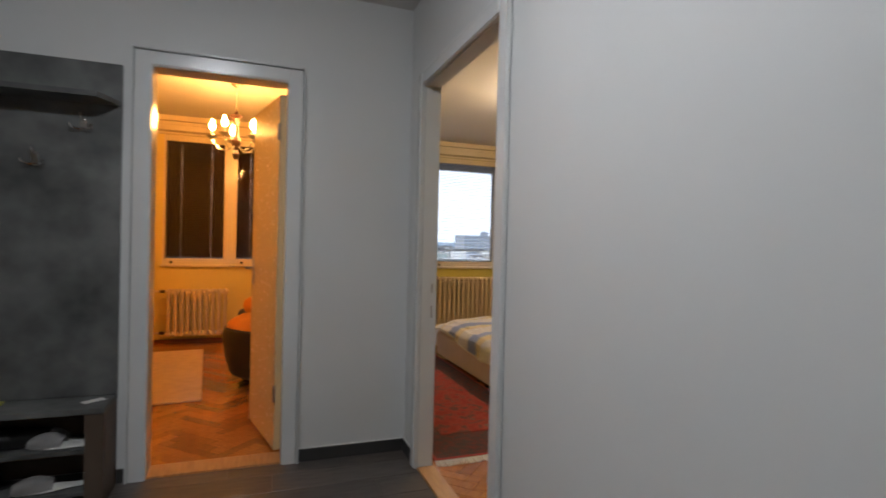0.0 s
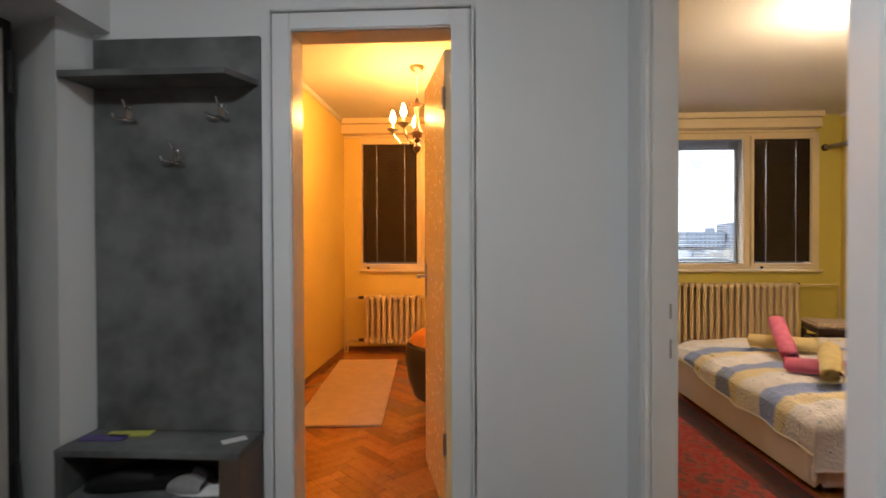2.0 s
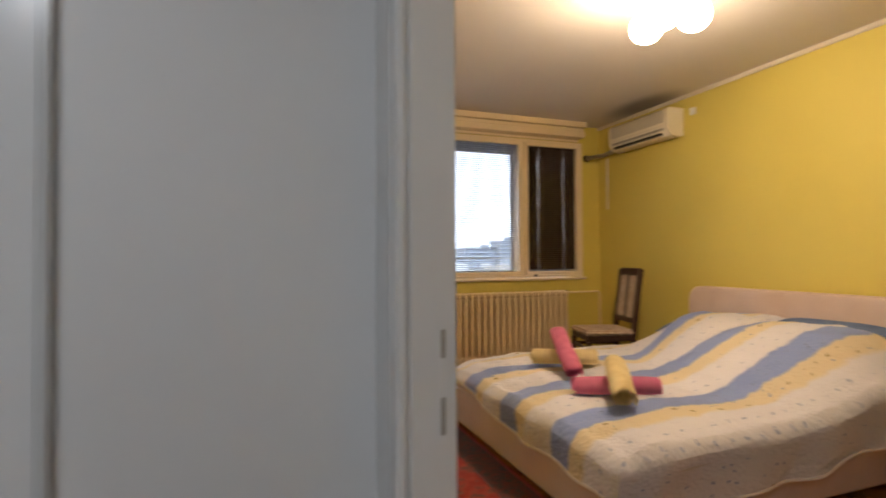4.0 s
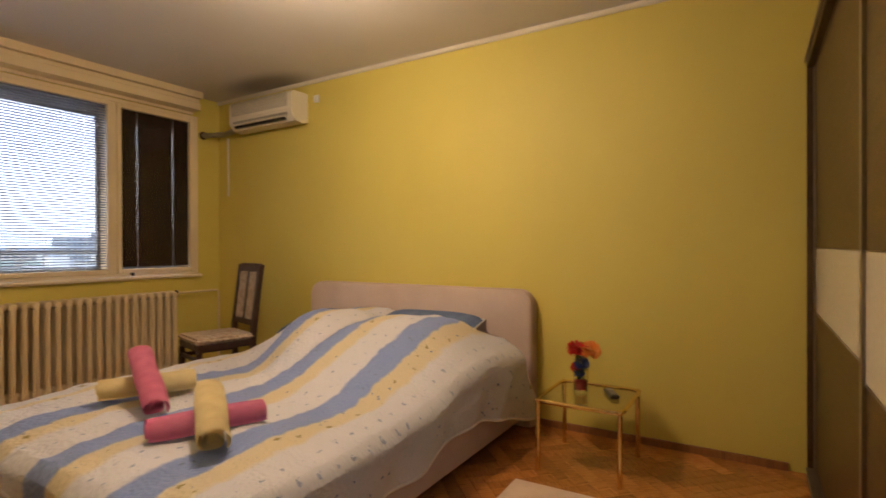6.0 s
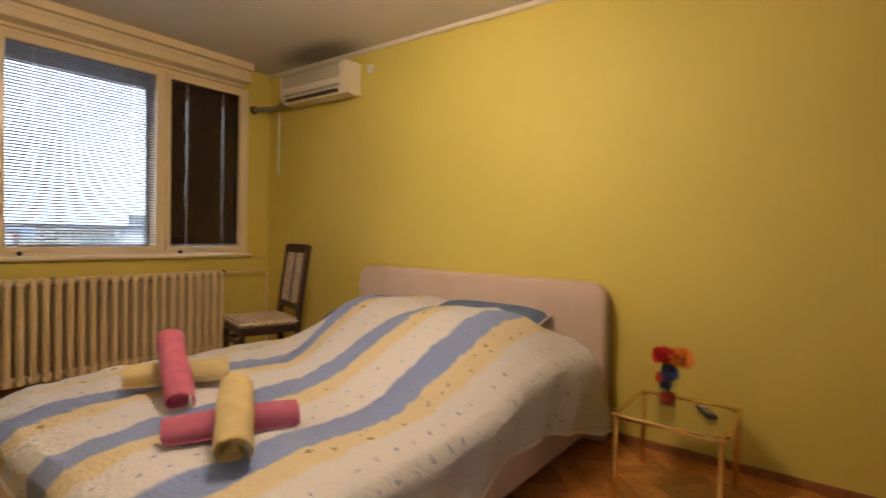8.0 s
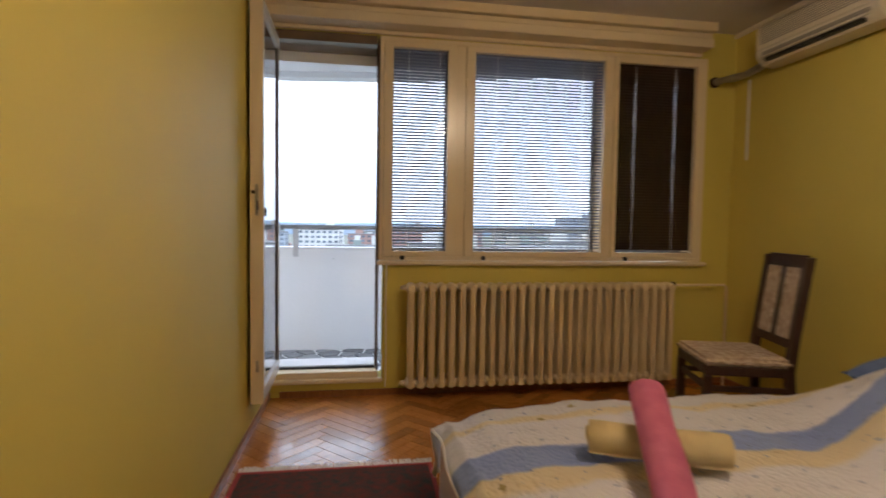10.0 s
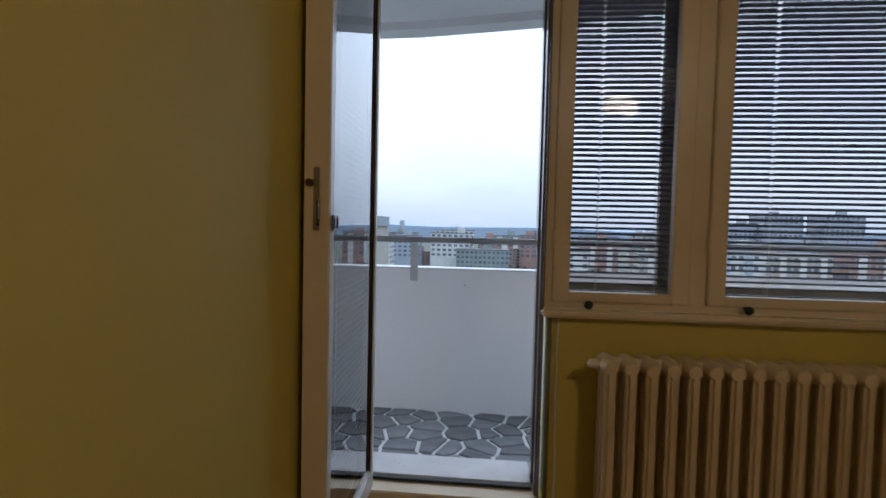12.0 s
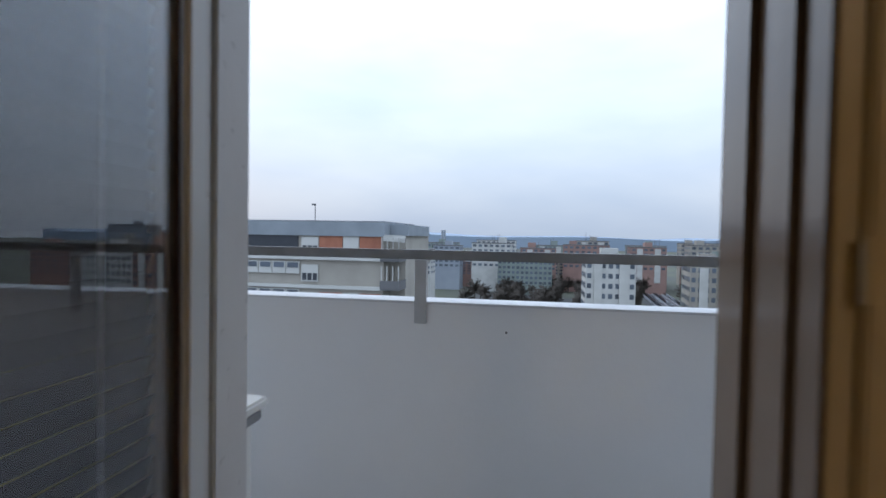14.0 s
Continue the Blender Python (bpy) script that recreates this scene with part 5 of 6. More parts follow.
part("edge_band", boxes([(0, 0.019, 0, RL, 0, 0.011), (RW - 0.019, RW, 0, RL, 0, 0.011), (0.019, RW - 0.019, 0, 0.019, 0, 0.011), (0.019, RW - 0.019, RL - 0.019, RL, 0, 0.011)]), M_REDLINE, rug, "dark red edge band")
for y, s in ((0, -1), (RL, 1)):
    bm = bmesh.new()
    for k in range(130):
        x = RW * (k + 0.5) / 130
        q = rnd.uniform(-0.006, 0.006)
        tube(bm, [(x, y, 0.006), (x + q * 0.5, y + s * 0.03, 0.004), (x + q, y + s * rnd.uniform(0.05, 0.07), 0.002)], 0.0032, 4)
    part("fringe", bm, M_FRINGE, rug, "white wool fringe")

rug2 = thing("small_rug", "plain cream wool rug on the parquet beside the bed", "rug", (3.07, 2.30, 0.011), turn=1)
part("mat", bbox(-0.54, 0.54, -0.50, 0.54, 0, 0.012, 0.004), M_RUGW, rug2)
rug3 = thing("small_rug", "plain cream wool runner rug on the small room's parquet", "rug", (-0.43, 4.82, 0.011), turn=4.8)
part("mat", bbox(-0.29, 0.29, -0.93, 0.93, 0, 0.012, 0.004), M_RUGW, rug3)

# ---------- armchair in the small room ----------
def armchair(x, y, turn):
    arm = thing("armchair", "low black leatherette tub armchair with a cushion on its seat", "armchair", (x, y, 0), turn=turn, group="tub armchairs")
    bm = bmesh.new()
    rows, n = [], 40
    for z, k in ((0.10, 0.80), (0.13, 0.90), (0.24, 0.98), (0.38, 1.03), (0.45, 1.03), (0.485, 1.0), (0.495, 0.94), (0.485, 0.86), (0.44, 0.80), (0.33, 0.76), (0.32, 0.60)):
        rows.append([bm.verts.new((0.46 * k * math.cos(2 * math.pi * i / n), 0.43 * k * math.sin(2 * math.pi * i / n), z + (0.0 if z < 0.34 else 0.14 * max(0, math.cos(2 * math.pi * i / n + 0.2))))) for i in range(n)])
    skin(bm, rows)
    part("shell", bm, M_BLACKLEATHER, arm)
    bm = bmesh.new()
    blob(bm, (-0.08, 0.0, 0.36), 0.33, 0.31, 0.08, 12, power=0.5)
    part("seat", bm, M_BLACKLEATHER, arm)
    for lx in (-0.24, 0.24):
        for ly in (-0.24, 0.24):
            bm = bmesh.new()
            lathe(bm, [(0.014, 0), (0.02, 0.115)], (lx, ly, 0), 10)
            part("leg", bm, M_CHROME, arm, "short chrome leg")
    return arm


armchair(0.52, 4.30, 0)
armchair(0.60, 5.28, 0)
for (x, y, z), lab in (((0.30, 4.24, 0.515), "plump orange cushion resting in the nearer black armchair"), ((0.40, 5.18, 0.575), "plump orange cushion resting in the armchair by the window")):
    cu = thing("cushion", lab, "cushion", (x, y, z), group="orange cushions")
    bm = bmesh.new()
    blob(bm, (0, 0, 0), 0.22, 0.19, 0.085, 12, wob=0.12, power=0.45)
    bm.transform(Matrix.Rotation(radians(-12), 4, "Y") @ Matrix.Rotation(radians(8), 4, "X"))
    part("cover", bm, M_ORANGE, cu)

# ---------- hall furniture ----------
PX0, PX1, PF = -1.0, -0.318, 2.648
rack = thing("coat_rack", "grey concrete-look hallway coat rack panel with shelf and chrome hooks", "coat rack", (0, 0, 0))
part("back_panel", bbox(PX0, PX1, PF, N - 0.002, 0.444, 2.012, 0.002), M_CONC, rack)
bm = bmesh.new()
pts = [(PX0 + 0.003, PF - 0.001), (PX1 - 0.005, PF - 0.001), (PX1 - 0.065, PF - 0.16), (PX0 - 0.02, PF - 0.16), (PX0 - 0.02, PF - 0.16 + 0.001)]
skin(bm, [[bm.verts.new((x, y, z)) for x, y in pts[:4]] for z in (1.815, 1.838)])
part("hat_shelf", bm, M_CONC, rack)
for x, z in ((-0.847, 1.69), (-0.472, 1.695), (-0.655, 1.52)):
    bm = bmesh.new()
    box(bm, x - 0.012, x + 0.012, PF - 0.004, PF, z - 0.01, z + 0.05)
    tube(bm, [(x, PF - 0.004, z + 0.04), (x, PF - 0.03, z + 0.045), (x, PF - 0.045, z + 0.07)], 0.005, 8)
    for s in (-1, 1):
        tube(bm, [(x, PF - 0.006, z), (x + s * 0.02, PF - 0.025, z - 0.006), (x + s * 0.04, PF - 0.04, z), (x + s * 0.043, PF - 0.042, z + 0.016)], 0.005, 8)
    part("hook", bm, M_CHROME, rack, "chrome double coat hook")
bench = thing("shoe_bench", "grey concrete-look open shoe bench under the coat rack", "shoe bench", (0, 0, 0))
SF = 2.44
part("top", bbox(PX0 - 0.01, PX1 + 0.0, SF, N - 0.002, 0.418, 0.4425, 0.002), M_CONC, bench)
part("side", bbox(PX0 - 0.01, PX0 + 0.018, SF + 0.002, N - 0.002, 0, 0.4175, 0.002), M_CONC, bench)
part("side", bbox(PX1 - 0.075, PX1, SF + 0.002, N - 0.014, 0, 0.4175, 0.002), M_CONCEDGE, bench, "brown side panel")
part("shelf", bbox(PX0 + 0.0185, PX1 - 0.0755, SF + 0.006, N - 0.014, 0.245, 0.265, 0.002), M_CONC, bench)
part("shelf", bbox(PX0 + 0.0185, PX1 - 0.0755, SF + 0.006, N - 0.014, 0.062, 0.082, 0.002), M_CONC, bench)
part("back", bbox(PX0 + 0.0185, PX1 - 0.0755, N - 0.0135, N - 0.003, 0.083, 0.417, 0.001), M_CONCEDGE, bench, "dark back board")


def shoe(kind, label, material, at, turn, ln, group):
    s = thing(kind, label, "shoe", at, group, turn)
    bm = bmesh.new()
    w = ln * 0.19
    rows = []
    for i in range(15):
        q = i / 14
        x = (q - 0.5) * ln
        ww = w * (0.55 + 0.45 * math.sin(math.pi * min(1, q * 1.15 + 0.05))) * (1 if 0 < i < 14 else 0.55)
        rows.append([bm.verts.new((x, ww * math.cos(t), 0.006 + 0.006 * math.sin(t))) for t in [2 * math.pi * k / 12 for k in range(12)]])
    skin(bm, rows)
    part("sole", bm, M_RUBBER if kind == "shoe" else M_WHITEPL, s)
    bm = bmesh.new()
    rows = []
    for i in range(12):
        q = i / 11
        x = (-0.48 + q * (0.90 if kind == "shoe" else 0.55)) * ln
        h = 0.055 * (math.sin(math.pi * min(1, 0.18 + q * 0.62))) + (0.03 * q if kind == "shoe" else 0.0)
        ww = w * (0.62 + 0.34 * math.sin(math.pi * min(1, q * 0.8 + 0.12)))
        rows.append([bm.verts.new((x, ww * math.cos(t), 0.010 + h * max(0, math.sin(t)) ** 0.8)) for t in [math.pi * k / 12 for k in range(13)]])
    skin(bm, rows, cap=False)
    bmesh.ops.solidify(bm, geom=list(bm.faces), thickness=0.004)
    part("upper", bm, material, s)
    return s


for k, (x, y, a) in enumerate(((-0.80, 2.53, 8), (-0.66, 2.56, 0), (-0.76, 2.59, -6))):
    shoe("shoe", "black leather shoe on the bench's upper shelf", M_SHOEB, (x, y, 0.2655), a, 0.27, "black shoes")
shoe("slipper", "white cloth slipper on the bench's upper shelf", M_SHOEW, (-0.50, 2.51, 0.2655), -6, 0.24, "white slippers")
shoe("slipper", "white cloth slipper on the bench's upper shelf", M_SHOEW, (-0.51, 2.57, 0.2655), -10, 0.24, "white slippers")
shoe("slipper", "white cloth slipper on the bench's lower shelf", M_SHOEW, (-0.54, 2.51, 0.0825), 8, 0.26, "white slippers")
shoe("shoe", "brown-black shoe deep on the bench's lower shelf", M_SHOEB, (-0.84, 2.56, 0.0825), 4, 0.26, "black shoes")
for nm, lab, m, x, y, a, z in (("booklet", "thin purple booklet on the shoe bench", M_PURPLE, -0.90, 2.555, 4, 0.443), ("leaflet", "yellow-green leaflet under the booklet on the bench", M_LIME, -0.83, 2.60, 8, 0.443), ("card", "white card on the bench's top", M_WHITEPL, -0.39, 2.56, 40, 0.443)):
    t = thing(nm, lab, nm, (x, y, z), turn=a)
    part("cover", bbox(-0.085, 0.085, -0.028, 0.028, 0, 0.006, 0.001) if nm != "card" else bbox(-0.045, 0.045, -0.022, 0.022, 0, 0.003, 0.001), m, t)


# ---------- balcony ----------
PY, BF = 7.705, -0.03
sbox("balcony_slab", -1.0, 5.6, OUT, PY + 0.12, BF - 0.16, BF - 0.012, M_GROUT)
sbox("balcony_parapet", -1.0, 5.6, PY, PY + 0.12, BF - 0.012, 0.907, M_PARAPET)
sbox("parapet_coping", -1.0, 5.6, PY - 0.010, PY + 0.14, 0.908, 0.917, M_MARBLE, 0.003)
bow = [(-1.0, 0.06), (0.2, 0.04), (1.2, -0.01), (1.9, -0.13), (2.5, -0.30), (3.1, -0.50), (4.3, -0.85), (5.6, -1.05)]
for nm, inner, z0, z1 in (("balcony_ceiling", None, 2.45, 2.62), ("balcony_ceiling_edge", 0.14, 2.40, 2.449)):
    line = [(x, PY + d) for x, d in bow]
    rear = [(x, OUT if inner is None else y - inner) for x, y in line][::-1]
    bm = bmesh.new()
    skin(bm, [[bm.verts.new((x, y, z)) for x, y in line + rear] for z in (z0, z1)])
    struct(nm, bm, M_PARAPET)
sbox("facade_left", -2.4, OW - 0.12, WIN, OUT, BF, 2.45, M_PARAPET)
sbox("facade_right", EAST + 0.2, 5.6, WIN, OUT, BF, 2.45, M_PARAPET)
sbox("facade_under_window", 1.905, EAST + 0.2, OUT - 0.002, OUT + 0.02, BF, 0.84, M_PARAPET)
sbox("facade_beside_door", S2 + 0.01, 1.128, OUT - 0.002, OUT + 0.02, BF, 2.449, M_PARAPET)
sbox("facade_under_small_window", OW - 0.12, S2 + 0.008, OUT - 0.002, OUT + 0.02, BF, 0.86, M_PARAPET)
sbox("facade_over_window", OW - 0.12, EAST + 0.2, OUT - 0.002, OUT + 0.03, 2.222, 2.449, M_PARAPET)
# Unseen slab added above the ceilings; it shuts out the sky.
sbox("unseen_roof_slab", -2.6, 5.8, -2.6, OUT + 0.1, 2.75, 2.95, M_PARAPET)

rail = thing("balcony_railing", "grey painted steel rail on short posts along the white parapet", "railing", (0, PY, 0))
part("top_rail", bbox(-1.0, 5.48, 0.015, 0.065, 1.080, 1.118, 0.005), M_RAIL, rail)
for x in (-0.37, 1.17, 2.72, 4.25):
    bm = bmesh.new()
    box(bm, x - 0.024, x + 0.024, -0.012, -0.002, 0.83, 1.080)
    box(bm, x - 0.024, x + 0.024, -0.002, 0.05, 1.063, 1.080)
    bevel(bm, 0.002, 1)
    part("post", bm, M_POST, rail, "pale grey post")
part("drill_plug", bbox(1.503, 1.511, -0.003, 0.0, 0.805, 0.813, 0.001), M_RUBBER, rail, "small dark drill hole plug")

# White post and ledge on the outer wall; its width is made up.
cab = thing("balcony_cabinet", "thin white post with a cap ledge on the outer wall", "cabinet", (0.76, 6.565, BF))
part("body", bbox(-0.35, 0.345, -0.04, 0.035, 0.0, 0.885, 0.006), M_WHITEPL, cab)
part("lid", bbox(-0.36, 0.372, -0.044, 0.045, 0.886, 0.905, 0.005), M_WHITEPL, cab)
part("bracket", bbox(0.346, 0.366, -0.03, 0.03, 0.865, 0.885, 0.003), M_RAIL, cab, "grey bracket under the ledge")

# crazy paving: flagstones with pale joints
flags = tagged(new("balcony_paving"), "", kind="structure")
rf = random.Random(12)
CS = 0.165
seeds = {}
for i in range(-11, 38):
    for j in range(-1, 10):
        seeds[(i, j)] = Vector((i * CS + rf.uniform(-0.075, 0.075), 6.52 + j * CS + rf.uniform(-0.075, 0.075)))
for (i, j), c in seeds.items():
    if not (-6 <= i <= 34 and 0 <= j <= 7):
        continue
    poly = [c + Vector(q) for q in ((-0.4, -0.4), (0.4, -0.4), (0.4, 0.4), (-0.4, 0.4))]
    for di in range(-2, 3):
        for dj in range(-2, 3):
            o = seeds.get((i + di, j + dj))
            if o is None or (di, dj) == (0, 0):
                continue
            mid, nrm = (c + o) / 2, (o - c).normalized()
            lim = nrm.dot(mid) - 0.0115
            cut = []
            for a, b in zip(poly, poly[1:] + poly[:1]):
                da, db = nrm.dot(a) - lim, nrm.dot(b) - lim
                if da <= 0:
                    cut.append(a)
                if da * db < 0:
                    cut.append(a + (b - a) * (da / (da - db)))
            poly = cut
            if not poly:
                break
        if not poly:
            break
    poly = [Vector((min(5.47, max(-0.99, p.x)), min(PY - 0.002, max(OUT + 0.062, p.y)))) for p in poly]
    if len(poly) < 3 or max(p.y for p in poly) - min(p.y for p in poly) < 0.01 or max(p.x for p in poly) - min(p.x for p in poly) < 0.01:
        continue
    ctr = sum(poly, Vector((0, 0))) / len(poly)
    bm = bmesh.new()
    lo = [bm.verts.new((p.x - ctr.x, p.y - ctr.y, 0)) for p in poly]
    md = [bm.verts.new((p.x - ctr.x, p.y - ctr.y, 0.009)) for p in poly]
    hi = [bm.verts.new(((p.x - ctr.x) * 0.96, (p.y - ctr.y) * 0.96, 0.013)) for p in poly]
    skin(bm, [lo, md, hi])
    bmesh.ops.remove_doubles(bm, verts=list(bm.verts), dist=0.0003)
    if len(bm.faces) < 4:
        bm.free()
        continue
    o = part("flagstone", bm, M_SLAB, flags, smooth=False)
    o.location = (ctr.x, ctr.y, BF - 0.013)

# ---------- the city ----------
GZ = -31.0
M_GROUND = mat("winter_grass_and_asphalt", (0.085, 0.095, 0.06), (0.06, 0.06, 0.06), 0.95, 0.02, stretch=(1, 1, 1))
M_ROAD = mat("asphalt", (0.06, 0.06, 0.062), rough=0.9, scale=0.1)
M_BAND = mat("grey_facade_render", (0.24, 0.27, 0.30), (0.20, 0.225, 0.25), 0.8, 0.5)
M_PALE = mat("pale_facade_render", (0.50, 0.50, 0.48), (0.42, 0.42, 0.40), 0.8, 0.3)
M_BEIGE = mat("beige_facade_render", (0.33, 0.31, 0.27), (0.27, 0.25, 0.22), 0.8, 0.3)
M_BRICK = mat("red_brick_panel", (0.34, 0.14, 0.085), (0.27, 0.105, 0.065), 0.85, 1.5)
# Distance haze is mixed into the base colours named hazy; no air is modelled.
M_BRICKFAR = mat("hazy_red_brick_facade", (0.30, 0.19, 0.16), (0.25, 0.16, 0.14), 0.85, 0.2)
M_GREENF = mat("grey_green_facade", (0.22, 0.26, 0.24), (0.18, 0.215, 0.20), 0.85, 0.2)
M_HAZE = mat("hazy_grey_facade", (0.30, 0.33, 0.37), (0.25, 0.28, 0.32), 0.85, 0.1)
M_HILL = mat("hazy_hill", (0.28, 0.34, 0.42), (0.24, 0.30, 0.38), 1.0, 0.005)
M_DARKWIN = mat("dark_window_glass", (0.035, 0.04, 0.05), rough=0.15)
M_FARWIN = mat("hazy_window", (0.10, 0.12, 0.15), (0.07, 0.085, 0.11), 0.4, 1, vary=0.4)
M_ROOF = mat("roof_felt", (0.13, 0.13, 0.135), rough=0.9, scale=0.3)
M_TREE = mat("bare_twigs", (0.075, 0.062, 0.05), (0.05, 0.042, 0.035), 0.95, 0.8)
M_CARW = mat("car_paint", (0.40, 0.41, 0.43), (0.22, 0.22, 0.24), 0.3, 3, vary=0.5)

ground = struct("ground", boxes([(-1800, 1800, 9, 3500, GZ - 1, GZ)]), M_GROUND)
sbox("road", 56, 76, 200, 400, GZ + 0.02, GZ + 0.06, M_ROAD)
sbox("road", -300, 300, 178, 188, GZ + 0.065, GZ + 0.10, M_ROAD)


def block(x, y, w, d, top, turn, wall, label, storeys, cols, win=M_FARWIN, roofm=M_ROOF, extras=0, strip=None):
    """A slab block: storeys of windows in its long front and one end, roof and a lift housing."""
    b = thing("apartment_building", label, "building", (x, y, GZ), turn=turn, group="apartment buildings of the city")
    h = top - GZ
    part("wall", bbox(-w / 2, w / 2, -d / 2, d / 2, 0, h, 0), wall, b, smooth=False)
    rf_ = part("roof", bbox(-w / 2 - 0.2, w / 2 + 0.2, -d / 2 - 0.2, d / 2 + 0.2, h + 0.01, h + 0.5, 0), roofm, b, smooth=False)
    rr = random.Random(int(abs(x) * 7 + y))
    for _ in range(1 + extras):
        hx = rr.uniform(-0.3, 0.3) * w
        part("lift_housing", bbox(hx - 2.2, hx + 2.2, -2, 2, h + 0.5, h + 2.6 + rr.uniform(0, 1), 0), wall, rf_, smooth=False)
    for _ in range(2):
        hx = rr.uniform(-0.4, 0.4) * w
        bm = bmesh.new()
        tube(bm, [(hx, 0, h + 0.5), (hx, 0, h + 3.5 + rr.uniform(0, 2.5))], 0.12, 5)
        part("antenna", bm, M_ROOF, rf_)
    sh = h / storeys
    vis = min(storeys, 9 if y < 200 else 5)
    for side, n, span in ((0, cols, w), (1, max(2, int(cols * d / w)), d)):
        pitch = span / n
        me = None
        for s in range(storeys - vis, storeys):
            for c in range(n):
                if me is None:
                    o = part("window", bbox(-pitch * 0.30, pitch * 0.30, -0.06, 0.02, 0, sh * 0.48, 0), win, b, smooth=False)
                    me = o
                else:
                    o = me.copy()
                    scene.collection.objects.link(o)
                px = -span / 2 + pitch * (c + 0.5)
                z = sh * s + sh * 0.30
                o.matrix_basis = pose(px, -d / 2, z) if side == 0 else pose(w / 2 if x < 0 else -w / 2, px, z, rz=90 if x < 0 else -90)
    if strip:
        k = max(2, cols // 3)
        for c in range(k):
            px = -w / 2 + w * (c + 0.5) / k
            part("balcony_bay", bbox(px - w / k * 0.16, px + w / k * 0.16, -d / 2 - 0.5, -d / 2 - 0.08, h * 0.25, h - 0.6, 0), strip, b, smooth=False)
    return b


# the near block, top floors level with the balcony
nb = thing("apartment_building", "near apartment block with grey roof band, brick panels and glazed balconies", "building", (0, 0, 0))
CX, CY = -13.9, 57.0
part("wall", boxes([(-44, CX, CY, CY + 14, GZ, 1.60), (CX, -12.1, CY + 2.2, CY + 14, GZ, 1.6)]), M_BEIGE, nb, smooth=False)
part("roof_band", boxes([(-44.2, CX + 0.1, CY - 0.3, CY + 13, 1.0, 2.55), (CX + 0.1, -11.8, CY + 1.9, CY + 13, 1.15, 2.35)]), M_BAND, nb, "blue-grey roof band", smooth=False)
part("roof", boxes([(-44, CX, CY, CY + 13.5, 2.56, 2.62)]), M_ROOF, nb, smooth=False)
# The first, dark panel is a flat sheet painted as the loggias' shaded depth.
for x0, x1, m, lab in ((-44.0, -23.4, M_DARKWIN, "dark sheet for the shade inside open loggias"), (-21.0, -18.4, M_BRICK, "red brick panel"), (-18.3, -16.6, M_PALE, "pale plastered panel"), (-16.5, -14.1, M_BRICK, "red brick panel")):
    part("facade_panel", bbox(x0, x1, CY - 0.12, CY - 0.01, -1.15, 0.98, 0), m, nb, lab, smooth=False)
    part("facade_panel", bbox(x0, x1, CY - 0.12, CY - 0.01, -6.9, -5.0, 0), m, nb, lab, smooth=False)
for z in (-1.2, -4.25, -7.2):
    part("floor_band", bbox(-44, CX + 0.05, CY - 0.35, CY - 0.02, z - 0.35, z, 0), M_PALE, nb, "pale floor band", smooth=False)
for s in range(8):
    z = -0.9 - 2.95 * s
    w_ = part("window", bbox(-23.0, -21.1, CY - 0.16, CY - 0.02, z - 0.05, z + 1.75, 0), M_PALE, nb, "white framed window", smooth=False)
    for k in range(3):
        part("pane", bbox(-22.85 + 0.6 * k, -22.4 + 0.6 * k, CY - 0.20, CY - 0.165, z + 0.1, z + 0.85, 0), M_DARKWIN, w_, "dark pane", smooth=False)
    for k in range(4):
        x0 = -29.5 + 1.6 * k
        w_ = part("loggia_glazing", bbox(x0, x0 + 1.5, CY - 0.2, CY - 0.13, z - 2.2, z - 0.9, 0), M_PALE, nb, "white loggia glazing", smooth=False)
        part("pane", bbox(x0 + 0.15, x0 + 1.35, CY - 0.24, CY - 0.205, z - 1.55, z - 1.0, 0), M_FARWIN, w_, smooth=False)
    bal = part("balcony", boxes([(-14.0, -12.0, CY - 0.9, CY + 2.1, z - 0.65, z - 0.5), (-14.0, -12.0, CY - 0.95, CY - 0.88, z - 0.5, z + 0.35), (-12.1, -12.0, CY - 0.88, CY + 2.1, z - 0.5, z + 0.35)]), M_ROOF, nb, "dark balcony with solid rail", smooth=False)
    for k in range(4):
        part("post", bbox(-13.9 + 0.6 * k, -13.82 + 0.6 * k, CY - 0.93, CY - 0.85, z + 0.352, z + 1.85, 0), M_PALE, bal, "white post", smooth=False)
aw = bmesh.new()
v = [aw.verts.new(p) for p in ((-14.0, CY - 0.02, 1.25), (-11.8, CY + 1.0, 1.15), (-11.4, CY - 1.0, 0.45), (-13.6, CY - 1.2, 0.60))]
aw.faces.new(v)
bmesh.ops.solidify(aw, geom=list(aw.faces), thickness=0.06)
part("awning", aw, M_PALE, nb, "white awning", smooth=False)
bm = bmesh.new()
tube(bm, [(-22.9, CY + 3, 2.6), (-22.9, CY + 3, 4.6)], 0.05, 6)
box(bm, -23.3, -22.8, CY + 2.97, CY + 3.03, 4.4, 4.6)
part("antenna", bm, M_ROOF, nb)

